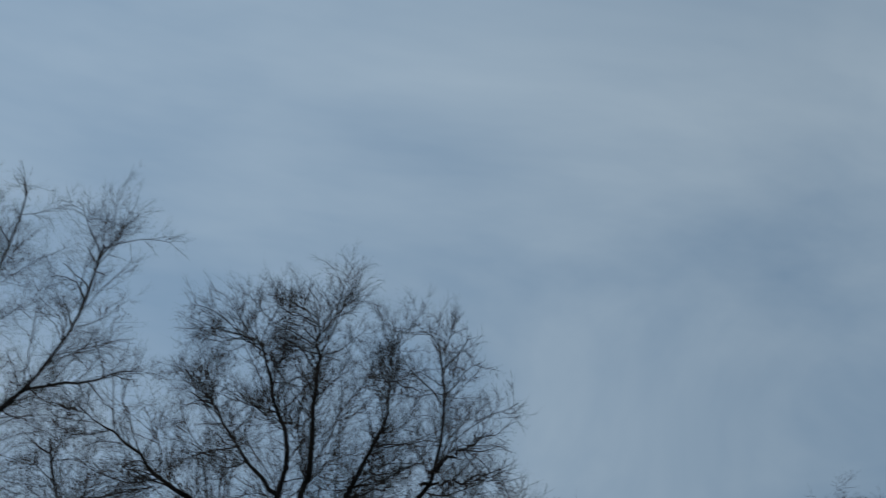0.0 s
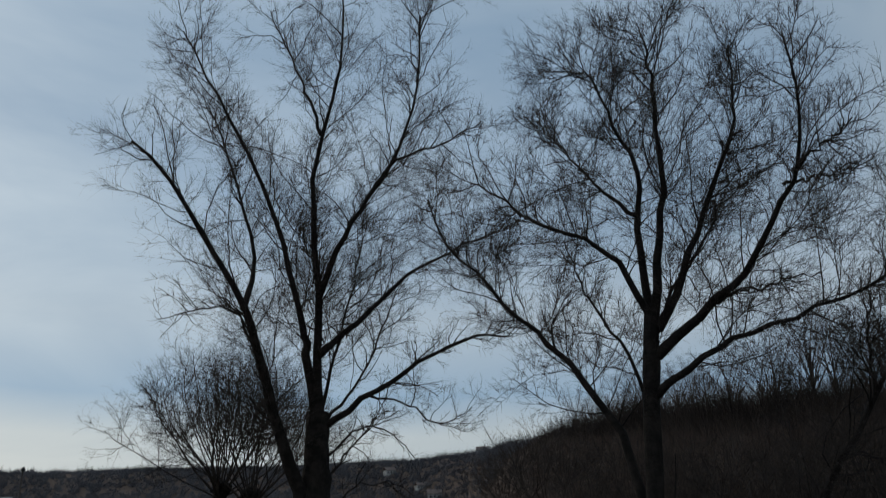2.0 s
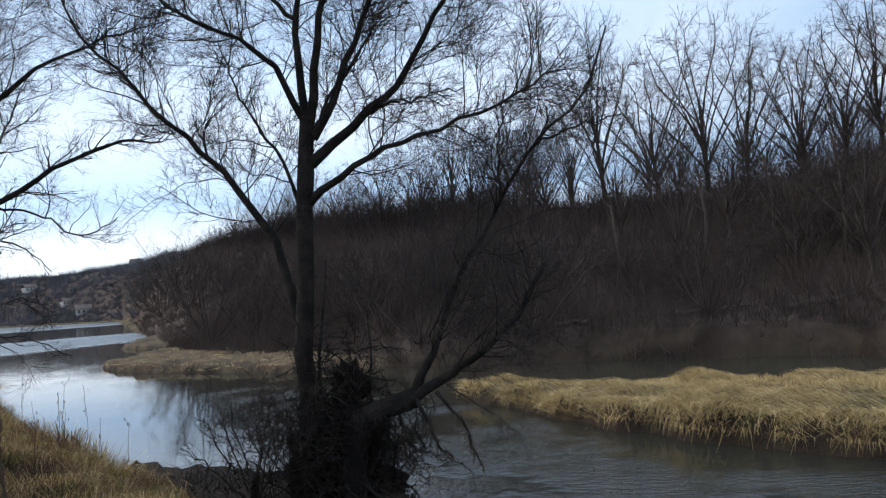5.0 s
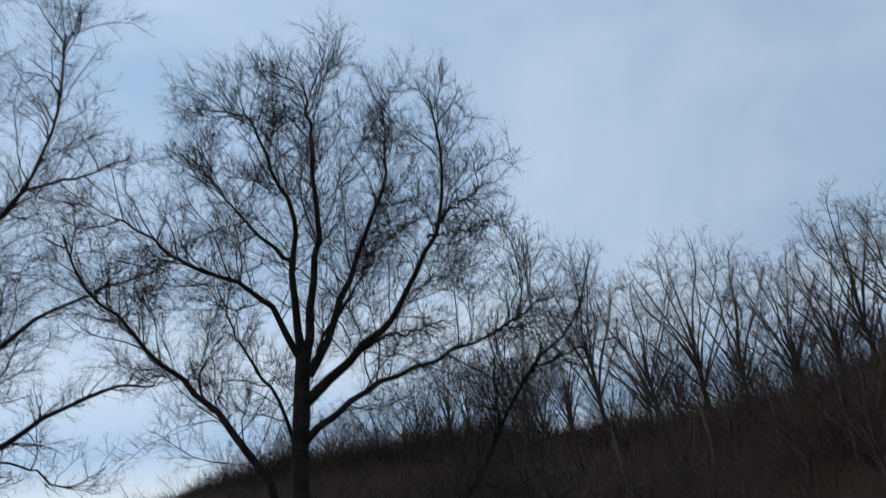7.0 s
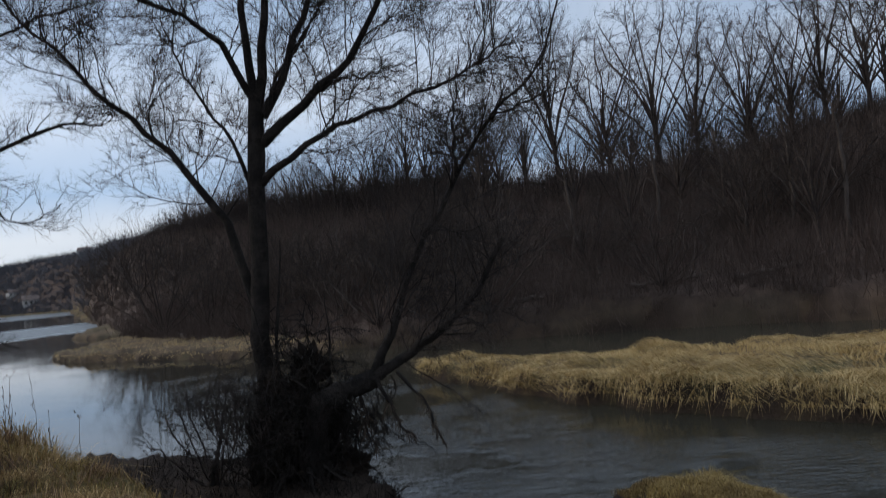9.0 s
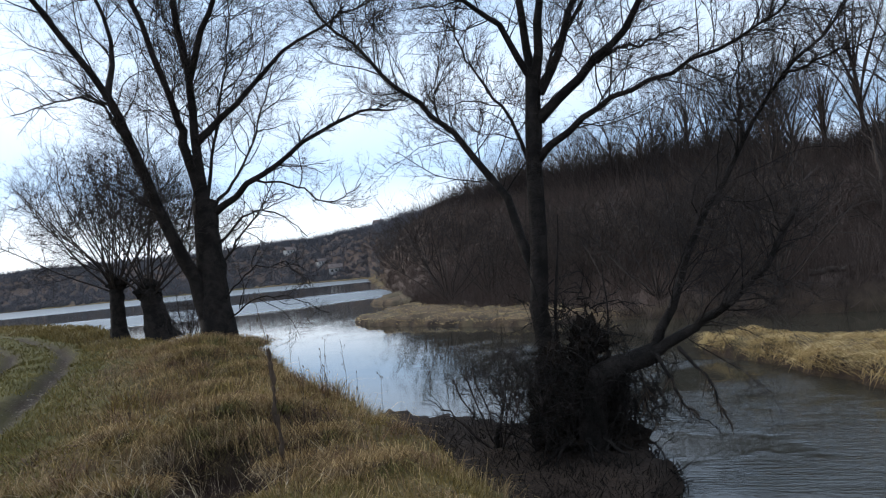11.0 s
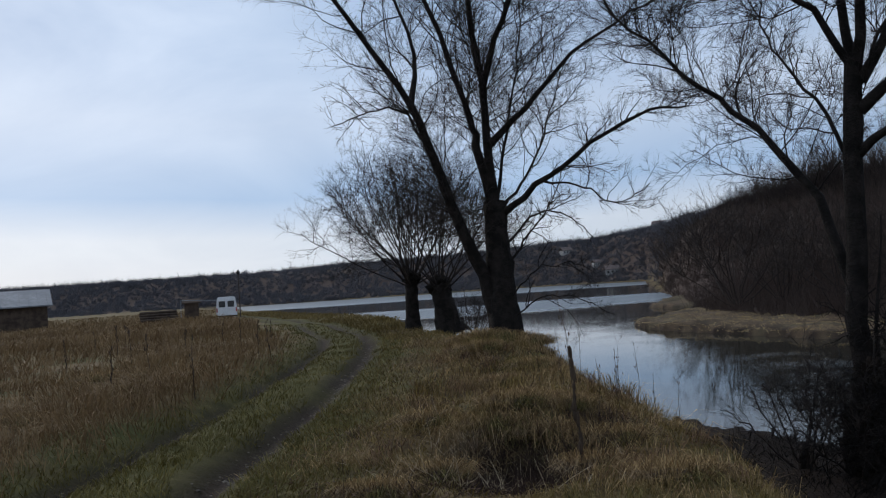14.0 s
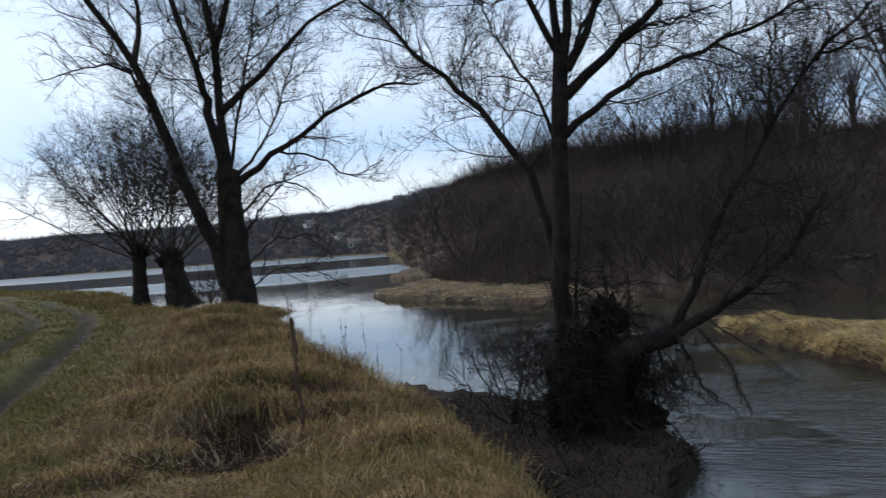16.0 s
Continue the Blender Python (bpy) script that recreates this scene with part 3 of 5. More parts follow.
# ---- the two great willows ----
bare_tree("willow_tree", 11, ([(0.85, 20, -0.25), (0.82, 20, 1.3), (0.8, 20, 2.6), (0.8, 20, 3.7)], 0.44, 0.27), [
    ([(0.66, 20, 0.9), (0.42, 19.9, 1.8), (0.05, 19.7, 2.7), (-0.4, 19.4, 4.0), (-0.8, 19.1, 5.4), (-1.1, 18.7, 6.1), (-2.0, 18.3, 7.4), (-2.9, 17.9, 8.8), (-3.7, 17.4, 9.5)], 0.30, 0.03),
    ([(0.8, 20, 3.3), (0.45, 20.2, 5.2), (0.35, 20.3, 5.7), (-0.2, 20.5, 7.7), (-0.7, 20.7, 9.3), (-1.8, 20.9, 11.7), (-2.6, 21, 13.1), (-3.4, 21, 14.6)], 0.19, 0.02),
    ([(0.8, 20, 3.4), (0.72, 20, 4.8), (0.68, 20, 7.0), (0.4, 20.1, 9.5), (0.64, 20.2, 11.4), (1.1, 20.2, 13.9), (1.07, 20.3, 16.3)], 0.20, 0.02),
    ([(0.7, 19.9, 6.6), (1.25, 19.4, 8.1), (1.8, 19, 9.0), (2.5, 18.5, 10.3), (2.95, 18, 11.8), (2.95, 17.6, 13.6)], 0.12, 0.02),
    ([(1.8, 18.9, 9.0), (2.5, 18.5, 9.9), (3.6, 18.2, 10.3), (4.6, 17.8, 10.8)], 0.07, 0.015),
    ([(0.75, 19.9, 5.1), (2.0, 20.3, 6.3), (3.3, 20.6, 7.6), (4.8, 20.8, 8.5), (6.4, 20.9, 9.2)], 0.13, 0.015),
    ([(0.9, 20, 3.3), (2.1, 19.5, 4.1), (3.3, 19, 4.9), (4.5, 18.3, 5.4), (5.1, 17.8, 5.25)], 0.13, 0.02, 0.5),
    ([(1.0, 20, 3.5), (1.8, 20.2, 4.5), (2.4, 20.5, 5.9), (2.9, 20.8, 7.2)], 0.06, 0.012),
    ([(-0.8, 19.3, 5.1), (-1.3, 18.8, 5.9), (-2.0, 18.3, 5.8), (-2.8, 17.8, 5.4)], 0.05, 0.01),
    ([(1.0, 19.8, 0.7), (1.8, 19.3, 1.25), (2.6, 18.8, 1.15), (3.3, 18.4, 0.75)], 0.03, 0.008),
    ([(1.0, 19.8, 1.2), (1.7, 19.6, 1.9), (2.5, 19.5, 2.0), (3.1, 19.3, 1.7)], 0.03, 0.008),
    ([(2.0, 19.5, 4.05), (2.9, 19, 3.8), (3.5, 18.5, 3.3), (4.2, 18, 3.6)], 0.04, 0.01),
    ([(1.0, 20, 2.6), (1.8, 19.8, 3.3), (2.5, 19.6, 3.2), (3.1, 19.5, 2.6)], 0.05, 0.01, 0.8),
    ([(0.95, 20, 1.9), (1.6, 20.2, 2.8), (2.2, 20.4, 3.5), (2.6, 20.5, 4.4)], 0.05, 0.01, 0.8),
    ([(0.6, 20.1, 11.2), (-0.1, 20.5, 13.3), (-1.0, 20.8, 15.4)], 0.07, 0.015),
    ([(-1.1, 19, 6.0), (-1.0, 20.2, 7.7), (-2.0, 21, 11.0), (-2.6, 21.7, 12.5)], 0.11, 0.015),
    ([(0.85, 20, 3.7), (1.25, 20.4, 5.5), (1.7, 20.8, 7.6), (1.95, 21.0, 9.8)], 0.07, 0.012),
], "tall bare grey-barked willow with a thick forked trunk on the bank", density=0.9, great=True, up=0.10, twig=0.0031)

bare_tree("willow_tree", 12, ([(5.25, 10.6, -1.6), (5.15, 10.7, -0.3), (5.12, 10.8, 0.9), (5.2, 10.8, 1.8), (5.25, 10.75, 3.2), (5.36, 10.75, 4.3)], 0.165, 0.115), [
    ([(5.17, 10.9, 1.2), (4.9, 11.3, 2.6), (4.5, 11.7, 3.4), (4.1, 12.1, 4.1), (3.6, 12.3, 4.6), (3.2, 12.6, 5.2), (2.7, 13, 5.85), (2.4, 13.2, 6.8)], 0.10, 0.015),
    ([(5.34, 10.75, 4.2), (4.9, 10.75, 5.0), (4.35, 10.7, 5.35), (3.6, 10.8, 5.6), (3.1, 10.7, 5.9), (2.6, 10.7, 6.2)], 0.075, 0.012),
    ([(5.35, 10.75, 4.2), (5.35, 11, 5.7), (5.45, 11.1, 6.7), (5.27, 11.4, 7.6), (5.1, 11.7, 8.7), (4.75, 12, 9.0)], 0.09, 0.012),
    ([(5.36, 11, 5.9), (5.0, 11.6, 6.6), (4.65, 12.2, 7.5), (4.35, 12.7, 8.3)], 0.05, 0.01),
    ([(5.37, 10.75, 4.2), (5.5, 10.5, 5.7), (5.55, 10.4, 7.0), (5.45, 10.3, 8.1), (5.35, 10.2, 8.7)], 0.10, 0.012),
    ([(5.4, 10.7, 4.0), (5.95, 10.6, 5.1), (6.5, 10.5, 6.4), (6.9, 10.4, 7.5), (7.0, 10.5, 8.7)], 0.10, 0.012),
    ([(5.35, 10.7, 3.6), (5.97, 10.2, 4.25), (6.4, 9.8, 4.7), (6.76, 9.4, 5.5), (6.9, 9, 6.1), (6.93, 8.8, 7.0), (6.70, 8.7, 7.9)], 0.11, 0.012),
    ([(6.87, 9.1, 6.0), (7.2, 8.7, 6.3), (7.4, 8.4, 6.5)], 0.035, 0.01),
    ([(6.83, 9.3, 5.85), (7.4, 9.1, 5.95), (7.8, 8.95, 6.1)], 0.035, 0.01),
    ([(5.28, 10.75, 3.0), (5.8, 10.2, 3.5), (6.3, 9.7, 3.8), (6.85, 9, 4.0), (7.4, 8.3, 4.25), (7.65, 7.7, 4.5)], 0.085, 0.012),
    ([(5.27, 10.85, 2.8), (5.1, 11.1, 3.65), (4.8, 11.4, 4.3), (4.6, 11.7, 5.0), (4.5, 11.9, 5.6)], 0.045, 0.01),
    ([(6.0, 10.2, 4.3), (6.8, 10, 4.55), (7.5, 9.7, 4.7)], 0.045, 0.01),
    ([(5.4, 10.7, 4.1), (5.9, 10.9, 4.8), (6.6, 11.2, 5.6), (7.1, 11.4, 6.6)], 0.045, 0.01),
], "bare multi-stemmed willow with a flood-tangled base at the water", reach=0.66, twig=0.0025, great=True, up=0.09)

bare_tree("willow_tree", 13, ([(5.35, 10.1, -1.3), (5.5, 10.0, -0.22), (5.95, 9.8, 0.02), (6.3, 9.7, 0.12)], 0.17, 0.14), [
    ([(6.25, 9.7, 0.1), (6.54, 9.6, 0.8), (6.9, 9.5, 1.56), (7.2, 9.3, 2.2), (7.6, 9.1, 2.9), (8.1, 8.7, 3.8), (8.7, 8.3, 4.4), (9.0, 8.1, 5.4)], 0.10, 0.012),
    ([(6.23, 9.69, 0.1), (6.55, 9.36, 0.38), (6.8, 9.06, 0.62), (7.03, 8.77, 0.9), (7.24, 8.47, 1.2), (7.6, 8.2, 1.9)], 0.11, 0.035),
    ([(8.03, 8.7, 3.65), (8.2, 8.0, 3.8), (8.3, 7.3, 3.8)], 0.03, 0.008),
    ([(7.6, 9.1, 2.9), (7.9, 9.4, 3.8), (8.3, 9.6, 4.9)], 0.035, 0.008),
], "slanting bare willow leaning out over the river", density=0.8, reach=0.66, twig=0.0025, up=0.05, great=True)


def bush_limbs(rng, base, n, height, width, r):
    """Limbs that arch out of one base to a rounded dome."""
    out = []
    for i in range(n):
        a = i * 2.399 + 0.6 * rng.random()
        q = math.sqrt((i + 0.5) / n)
        w, h = width * q * (0.9 + 0.2 * rng.random()), height * (0.30 + 0.70 * math.sqrt(1 - 0.96 * q * q)) * (0.88 + 0.2 * rng.random())
        b, c, d = np.array(base), np.cos(a), np.sin(a)
        k = 0.08 * rng.normal()
        out.append(([tuple(b), tuple(b + (0.34 * w * c - k * w * d, 0.34 * w * d + k * w * c, h * 0.30)), tuple(b + (0.76 * w * c + k * w * d, 0.76 * w * d - k * w * c, h * 0.70)),
                     tuple(b + (w * c, w * d, h))], r, 0.012))
    return out


rg = np.random.default_rng(21)
pollards = [bare_tree("pollard_willow", 14, ([(-2.3, 32, -0.1), (-2.3, 32, 1.2), (-2.25, 32, 2.2)], 0.28, 0.24), bush_limbs(rg, (-2.3, 32, 1.7), 32, 5.3, 4.0, 0.040),
          "bushy bare pollard willow with a short trunk", density=0.55, reach=0.90, twig=0.0036)]
pollards.append(bare_tree("pollard_willow", 15, ([(-0.8, 31, -0.2), (-1.0, 31, 1.0), (-1.1, 31, 1.8)], 0.5, 0.36), bush_limbs(rg, (-1.1, 31, 1.4), 24, 4.4, 3.4, 0.042),
          "stout bare pollard willow at the water's edge", density=0.55, reach=0.90, twig=0.0036))


# ---- woodland on the hillside ----
def wood_tree(seed, height, spread):
    """A tree forking low into rising limbs whose tips fill a rounded crown."""
    rng = np.random.default_rng(seed)
    limbs = []
    n = 13
    for i in range(n):
        a, e = i * 2.4 + 0.5 * rng.random(), math.asin(-0.15 + 1.1 * (i + 0.5) / n)
        w, q = spread * (0.85 + 0.25 * rng.random()), 0.40 * height * (0.9 + 0.15 * rng.random())
        tipx, tipz = w * math.cos(e), height * 0.6 + q * math.sin(e)
        z0 = height * (0.14 + 0.30 * (i / n) * rng.random() ** 0.5)
        bend = 0.2 * rng.normal()
        limbs.append(([(0, 0, z0), (0.35 * tipx * math.cos(a + bend), 0.35 * tipx * math.sin(a + bend), z0 + 0.38 * (tipz - z0)), (0.75 * tipx * math.cos(a - bend), 0.75 * tipx * math.sin(a - bend), z0 + 0.74 * (tipz - z0)),
                       (tipx * math.cos(a), tipx * math.sin(a), tipz)], 0.085, 0.018))
    return bare_tree("woodland_tree", seed, ([(0, 0, -0.5), (0.1, 0, height * 0.22), (0.0, 0.1, height * 0.5)], 0.19, 0.07), limbs,
                     "bare brown woodland tree on the dark hillside", 0.47, 0.0092, (WOOD_BARK, WOOD_TWIG), 0.95, base=(0, 0, 0), up=0.06)


def place(az, d, sink=0.2):
    x, y = d * math.sin(radians(az)), d * math.cos(radians(az))
    return x, y, ground_z(x, y) - sink


rw = random.Random(5)
kinds = [wood_tree(31, 10.5, 3.6), wood_tree(32, 12.0, 3.3), wood_tree(33, 9.0, 3.9)]
spots = []
for az, d, s in ((41, 50, 0.75), (46.5, 58, 1.0), (50, 60, 1.1), (53.5, 58, 1.12), (56, 61, 1.05), (59.3, 59, 0.95),
                 (62, 55, 0.9), (64.2, 57, 0.9), (66.5, 54, 0.95), (70, 56, 1.0)):
    spots.append((az, d, s))
for i in range(20):
    az = 20 + i * 2.65 + rw.uniform(-0.5, 0.5)
    spots.append((az, float(np.interp(az, HILL[:, 0], HILL[:, 2])) + rw.uniform(-6, 5), (0.5 if az < 25 else 0.62) + rw.uniform(-0.1, 0.22)))
for az, u, sc in ((47.5, 0.55, 0.62), (51.0, 0.35, 0.55), (54.5, 0.5, 0.7), (58.5, 0.3, 0.5), (63.0, 0.25, 0.55)):
    d0, d1 = (float(np.interp(az, HILL[:, 0], HILL[:, k])) for k in (1, 2))
    spots.append((az, d0 + (d1 - d0) * u, sc))
for i in range(9):
    az = 24.5 + i * 2.5 + rw.uniform(-0.5, 0.5)
    spots.append((az, float(np.interp(az, HILL[:, 0], HILL[:, 2])) + rw.uniform(-9, 0), rw.uniform(0.46, 0.7)))
for i in range(9):
    az = 16 + 58 * rw.random()
    d0, d1 = (float(np.interp(az, HILL[:, 0], HILL[:, k])) for k in (1, 2))
    spots.append((az, d0 + (d1 - d0) * rw.uniform(0.05, 0.85), rw.uniform(0.22, 0.5)))
for i, (az, d, s) in enumerate(spots):
    x, y, z = place(az, d)
    s *= 1.08
    m = pose(x, y, z, rw.uniform(-4, 4), rw.uniform(-4, 4), rw.uniform(0, 360)) @ Matrix.Diagonal((s, s, s * rw.uniform(0.9, 1.12), 1))
    t = kinds[i % 3]
    if i < 3:
        t.matrix_basis = m
    else:
        copy_thing(t, m.copy() if t.scale[0] == 1 else m @ Matrix.Diagonal((1 / t.scale[0], 1 / t.scale[1], 1 / t.scale[2], 1)))
    t["group"] = "woodland trees"


def stems(rng, x, y, z, height, lean, each, r, k=3):
    """Bundles of thin bare stems standing at the places given."""
    n = len(x) * each
    who = np.repeat(np.arange(len(x)), each)
    d = np.stack([rng.normal(size=n) * lean, rng.normal(size=n) * lean, np.ones(n)], -1)
    d /= np.linalg.norm(d, axis=1, keepdims=True)
    L = height[who] * (0.5 + 0.6 * rng.random(n))
    P = np.zeros((n, k, 3))
    P[:, 0] = np.stack([x[who] + rng.normal(size=n) * 0.12 * height[who], y[who] + rng.normal(size=n) * 0.12 * height[who], z[who] - 0.1], -1)
    for j in range(1, k):
        d = d + rng.normal(size=(n, 3)) * 0.18
        d /= np.linalg.norm(d, axis=1, keepdims=True)
        P[:, j] = P[:, j - 1] + d * (L / (k - 1))[:, None]
    if k == 2:
        return slivers(P, (r[who] * (0.7 + 0.6 * rng.random(n)))[:, None])
    return tubes(P, (r[who] * (0.7 + 0.6 * rng.random(n)))[:, None] * np.linspace(1, 0.35, k)[None], 3)


def tufts_of(rng, x, y):
    """Where saplings stand: in drifts, with thinner ground between."""
    return rough(x, y, 0.16, 3, 71) + 0.16 * rng.normal(size=len(x)) > -0.06


def stuff(name, pieces, mat, label, category):
    v, f = join(pieces)
    return tagged(new(name, tri_mesh(name, v, f, mat)), label, category, kind="stuff")


rng = np.random.default_rng(77)
n = 8300
az = np.concatenate([rng.uniform(13.5, 75, 6000), rng.uniform(13.3, 26, 2300)])
u = rng.random(n) ** 1.1
df, D = np.interp(az, HILL[:, 0], HILL[:, 1]), np.interp(az, HILL[:, 0], HILL[:, 2])
d = df + np.where(az > 38, -0.1, -1.0) + (D - df + 5) * u
x, y = d * np.sin(np.radians(az)), d * np.cos(np.radians(az))
z = land(x, y)[0]
stuff("brush", [stems(rng, x, y, z, 0.7 + 1.9 * rng.random(n) ** 2, 0.55, 10, 0.004 + 0.00013 * d, 2)], BRUSH, "dense bare brown brush covering the hillside", "brush")
n = 5200
az = rng.uniform(17, 75, n)
u = rng.random(n)
df, D = np.interp(az, HILL[:, 0], HILL[:, 1]), np.interp(az, HILL[:, 0], HILL[:, 2])
d = df + 0.8 + (D - df) * 0.72 * u
x, y = d * np.sin(np.radians(az)), d * np.cos(np.radians(az))
keep = tufts_of(rng, x, y)
x, y, d = x[keep], y[keep], d[keep]
stuff("saplings", [stems(rng, x, y, land(x, y)[0], 1.2 + 2.2 * rng.random(len(x)) ** 1.5, 0.30, 7, 0.006 + 0.00014 * d, 2)], BRUSH, "slender bare saplings standing close over the hillside", "saplings")
n = 3000
az = np.concatenate([rng.uniform(17, 75, 1600), rng.uniform(17, 40, 1400)])
df, D = np.interp(az, HILL[:, 0], HILL[:, 1]), np.interp(az, HILL[:, 0], HILL[:, 2])
d = D + rng.uniform(-9, 5, n)
x, y = d * np.sin(np.radians(az)), d * np.cos(np.radians(az))
z = land(x, y)[0]
tall = (1.2 + 3.6 * rng.random(n) ** 1.5) * np.interp(az, [17, 20, 24, 30, 42, 75], [0.7, 1.9, 2.0, 1.6, 1.05, 0.9])
stuff("thicket", [stems(rng, x, y, z, tall * 0.78, 0.6, 14, 0.005 + 0.00014 * d, 2)], WOOD_TWIG, "bare thicket of saplings along the hill's brow", "thicket")

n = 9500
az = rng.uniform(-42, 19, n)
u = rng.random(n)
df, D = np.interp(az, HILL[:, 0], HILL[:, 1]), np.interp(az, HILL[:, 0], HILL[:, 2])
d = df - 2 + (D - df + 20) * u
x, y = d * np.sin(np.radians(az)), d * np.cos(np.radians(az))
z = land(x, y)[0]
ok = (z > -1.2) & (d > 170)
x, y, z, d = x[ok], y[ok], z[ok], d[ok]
stuff("far_woods", [stems(rng, x, y, z, 1.6 + 3.4 * rng.random(len(x)) ** 1.8, 0.85, 13, 0.03 + 0.00013 * d, 2)], HAZED_WOOD, "distant leafless woods on the far river bank", "woods")


# fallen and standing dead trunks near the foot of the hill
DEADWOOD = two_tone("dead_wood", (0.060, 0.047, 0.040), (0.110, 0.087, 0.074), 1.5, 0.9, 0.1, 7.0, 0.8, 0.03)


def dead_trunk(name, ends, r, lift, label, seed):
    rng = np.random.default_rng(seed)
    pts = []
    for az, d, up in ends:
        x, y, z = place(az, d, 0)
        pts.append((x, y, z + lift + up))
    o = np.array(pts[0])
    l, q = limb_tube(pts, r, r * 0.45, 14, 8, rng, 0.03)
    ob = new(name)
    ob.location = pts[0]
    part("stem", tri_mesh("stem", *tubes((l - o)[None], q[None], 8), DEADWOOD, True), DEADWOOD, ob)
    S, sr = sprout(rng, l[None], q[None], 6, 0.35, 1.5, 5, 0.15, 45, r * 0.3, 0.15)
    for a, b in zip(S, sr):
        part("broken_branch", tri_mesh("broken_branch", *tubes((a - o)[None], b[None], 5), DEADWOOD, True), DEADWOOD, ob)
    return tagged(ob, label, "dead tree", "dead trunks on the slope")


for i, (ends, r) in enumerate(((((42.5, 32.6, 0.0), (45.2, 32.8, 0.0), (48.8, 34.6, 0.2)), 0.14), (((50.5, 32.2, 0.0), (53.0, 32.4, 0.0), (55.5, 32.8, 0.0)), 0.12), (((57.6, 32.0, 0.0), (60.4, 32.6, 0.1), (63.5, 34.0, 0.1)), 0.13),
                               (((36.0, 33.8, 0.0), (38.2, 34.4, 0.1), (40.0, 36.0, 0.3)), 0.11))):
    dead_trunk("fallen_trunk", ends, r, 0.18, "grey fallen trunk lying along the foot of the slope", 600 + i)
for i, (az, d, h) in enumerate(((61.4, 38, 5.4), (52.9, 40, 4.6), (47.0, 38, 4.2), (64.5, 36, 5.0), (57.2, 42, 4.4))):
    dead_trunk("dead_tree", ((az, d, -0.4), (az + 0.2, d, h * 0.5), (az - 0.1, d + 0.2, h)), 0.13, 0.0, "slim grey dead trunk standing on the hillside", 620 + i)


# bushes along the foot of the hill
def bush(seed):
    return bare_tree("riverside_bush", seed, ([(0, 0, -0.3), (0, 0, 0.2), (0, 0, 0.5)], 0.08, 0.06), bush_limbs(np.random.default_rng(seed), (0, 0, 0.1), 14, 3.4, 2.3, 0.022),
                     "rounded leafless brown bush at the foot of the hill", 0.24, 0.007, (WOOD_BARK, WOOD_BARK), 1.0, base=(0, 0, 0))


bushes = [bush(41), bush(42)]
for i in range(50):
    az = 13.9 + 26 * (i / 23) ** 1.2 if i < 24 else 40 + 30 * rw.random()
    d0, d1 = (float(np.interp(az, HILL[:, 0], HILL[:, k])) for k in (1, 2))
    x, y, z = place(az + rw.uniform(-0.4, 0.4), d0 + (d1 - d0) * (rw.uniform(0.0, 0.35 if i < 24 else 0.7) if i < 32 else rw.uniform(0.9, 1.04)), 0.1)
    sc = rw.uniform(0.8, 1.5) * (1.25 if az < 20 else 1.0)
    m = pose(x, y, z, 0, 0, rw.uniform(0, 360)) @ Matrix.Diagonal((sc * 1.1, sc * 1.1, sc, 1))
    t = bushes[i % 2]
    t["group"] = "bushes on the far bank"
    if i < 2:
        t.matrix_basis = m
    else:
        copy_thing(t, m @ Matrix.Diagonal((1 / t.scale[0], 1 / t.scale[1], 1 / t.scale[2], 1)))


# ---- grass ----
def blades(rng, x, y, z, h, w, lean, droop, arch=0.62):
    """Flat grass blades in two lengths: lean is the way each tip goes (n, 2) per height."""
    n = len(x)
    a = rng.random(n) * np.pi
    side = np.stack([np.cos(a), np.sin(a), np.zeros(n)], -1) * (w * 0.5)[:, None]
    b = np.stack([x, y, z - 0.02], -1)
    mid = b + np.stack([lean[:, 0] * h * 0.35, lean[:, 1] * h * 0.35, h * arch], -1)
    tip = b + np.stack([lean[:, 0] * h, lean[:, 1] * h, h * (1 - droop)], -1)
    V = np.stack([b - side, b + side, mid + side * 0.8, mid - side * 0.8, tip], 1).reshape(-1, 3)
    i = np.arange(n)[:, None] * 5
    F = np.concatenate([i + np.array([0, 1, 2]), i + np.array([0, 2, 3]), i + np.array([3, 2, 4])])
    return V, F


def field(rng, n, az0, az1, r0, r1, power=1.0):
    a = np.radians(rng.uniform(az0, az1, n))
    r = r0 * (r1 / r0) ** (rng.random(n) ** power)
    return r * np.sin(a), r * np.cos(a)


def comb(rng, x, y, scale, amount, seed):
    """A lean that wanders over the field, so that tufts lie the same way."""
    t = 4 * np.pi * (rough(x, y, scale, 2, seed) + 0.5)
    m = amount * (0.6 + 0.8 * rng.random(len(x)))
    return np.stack([np.cos(t) * m, np.sin(t) * m], -1) + rng.normal(size=(len(x), 2)) * 0.55


def tufts(rng, x, y, keep, scale, seed):
    return (rough(x, y, scale, 3, seed) + 0.5 + rng.normal(size=len(x)) * 0.08) > keep


rng = np.random.default_rng(101)
# bank and tussocks between the lane and the river
x, y = field(rng, 160000, -22, 42, 2.2, 34, 0.9)
z, s1, s2, s3, s4, u = land(x, y)
e = x - lane(y)
ok = (s1 > -1.9) & (z > -0.95) & (e > 1.75 + 0.35 * rng.normal(size=len(x))) & tufts(rng, x, y, 0.505 + 0.18 * smooth01((0.1 - x) / 1.2) * (y < 15), 0.9, 41) & ((s1 > -0.7 + 0.2 * rng.normal(size=len(x))) | (y > 10.5)) & ((x - 0.25) ** 2 / 0.40 + (y - 7.25) ** 2 / 0.80 + 2.0 * rough(x, y, 1.6, 2, 181) > 1)
x, y, z = x[ok], y[ok], z[ok]
d = np.hypot(x, y)
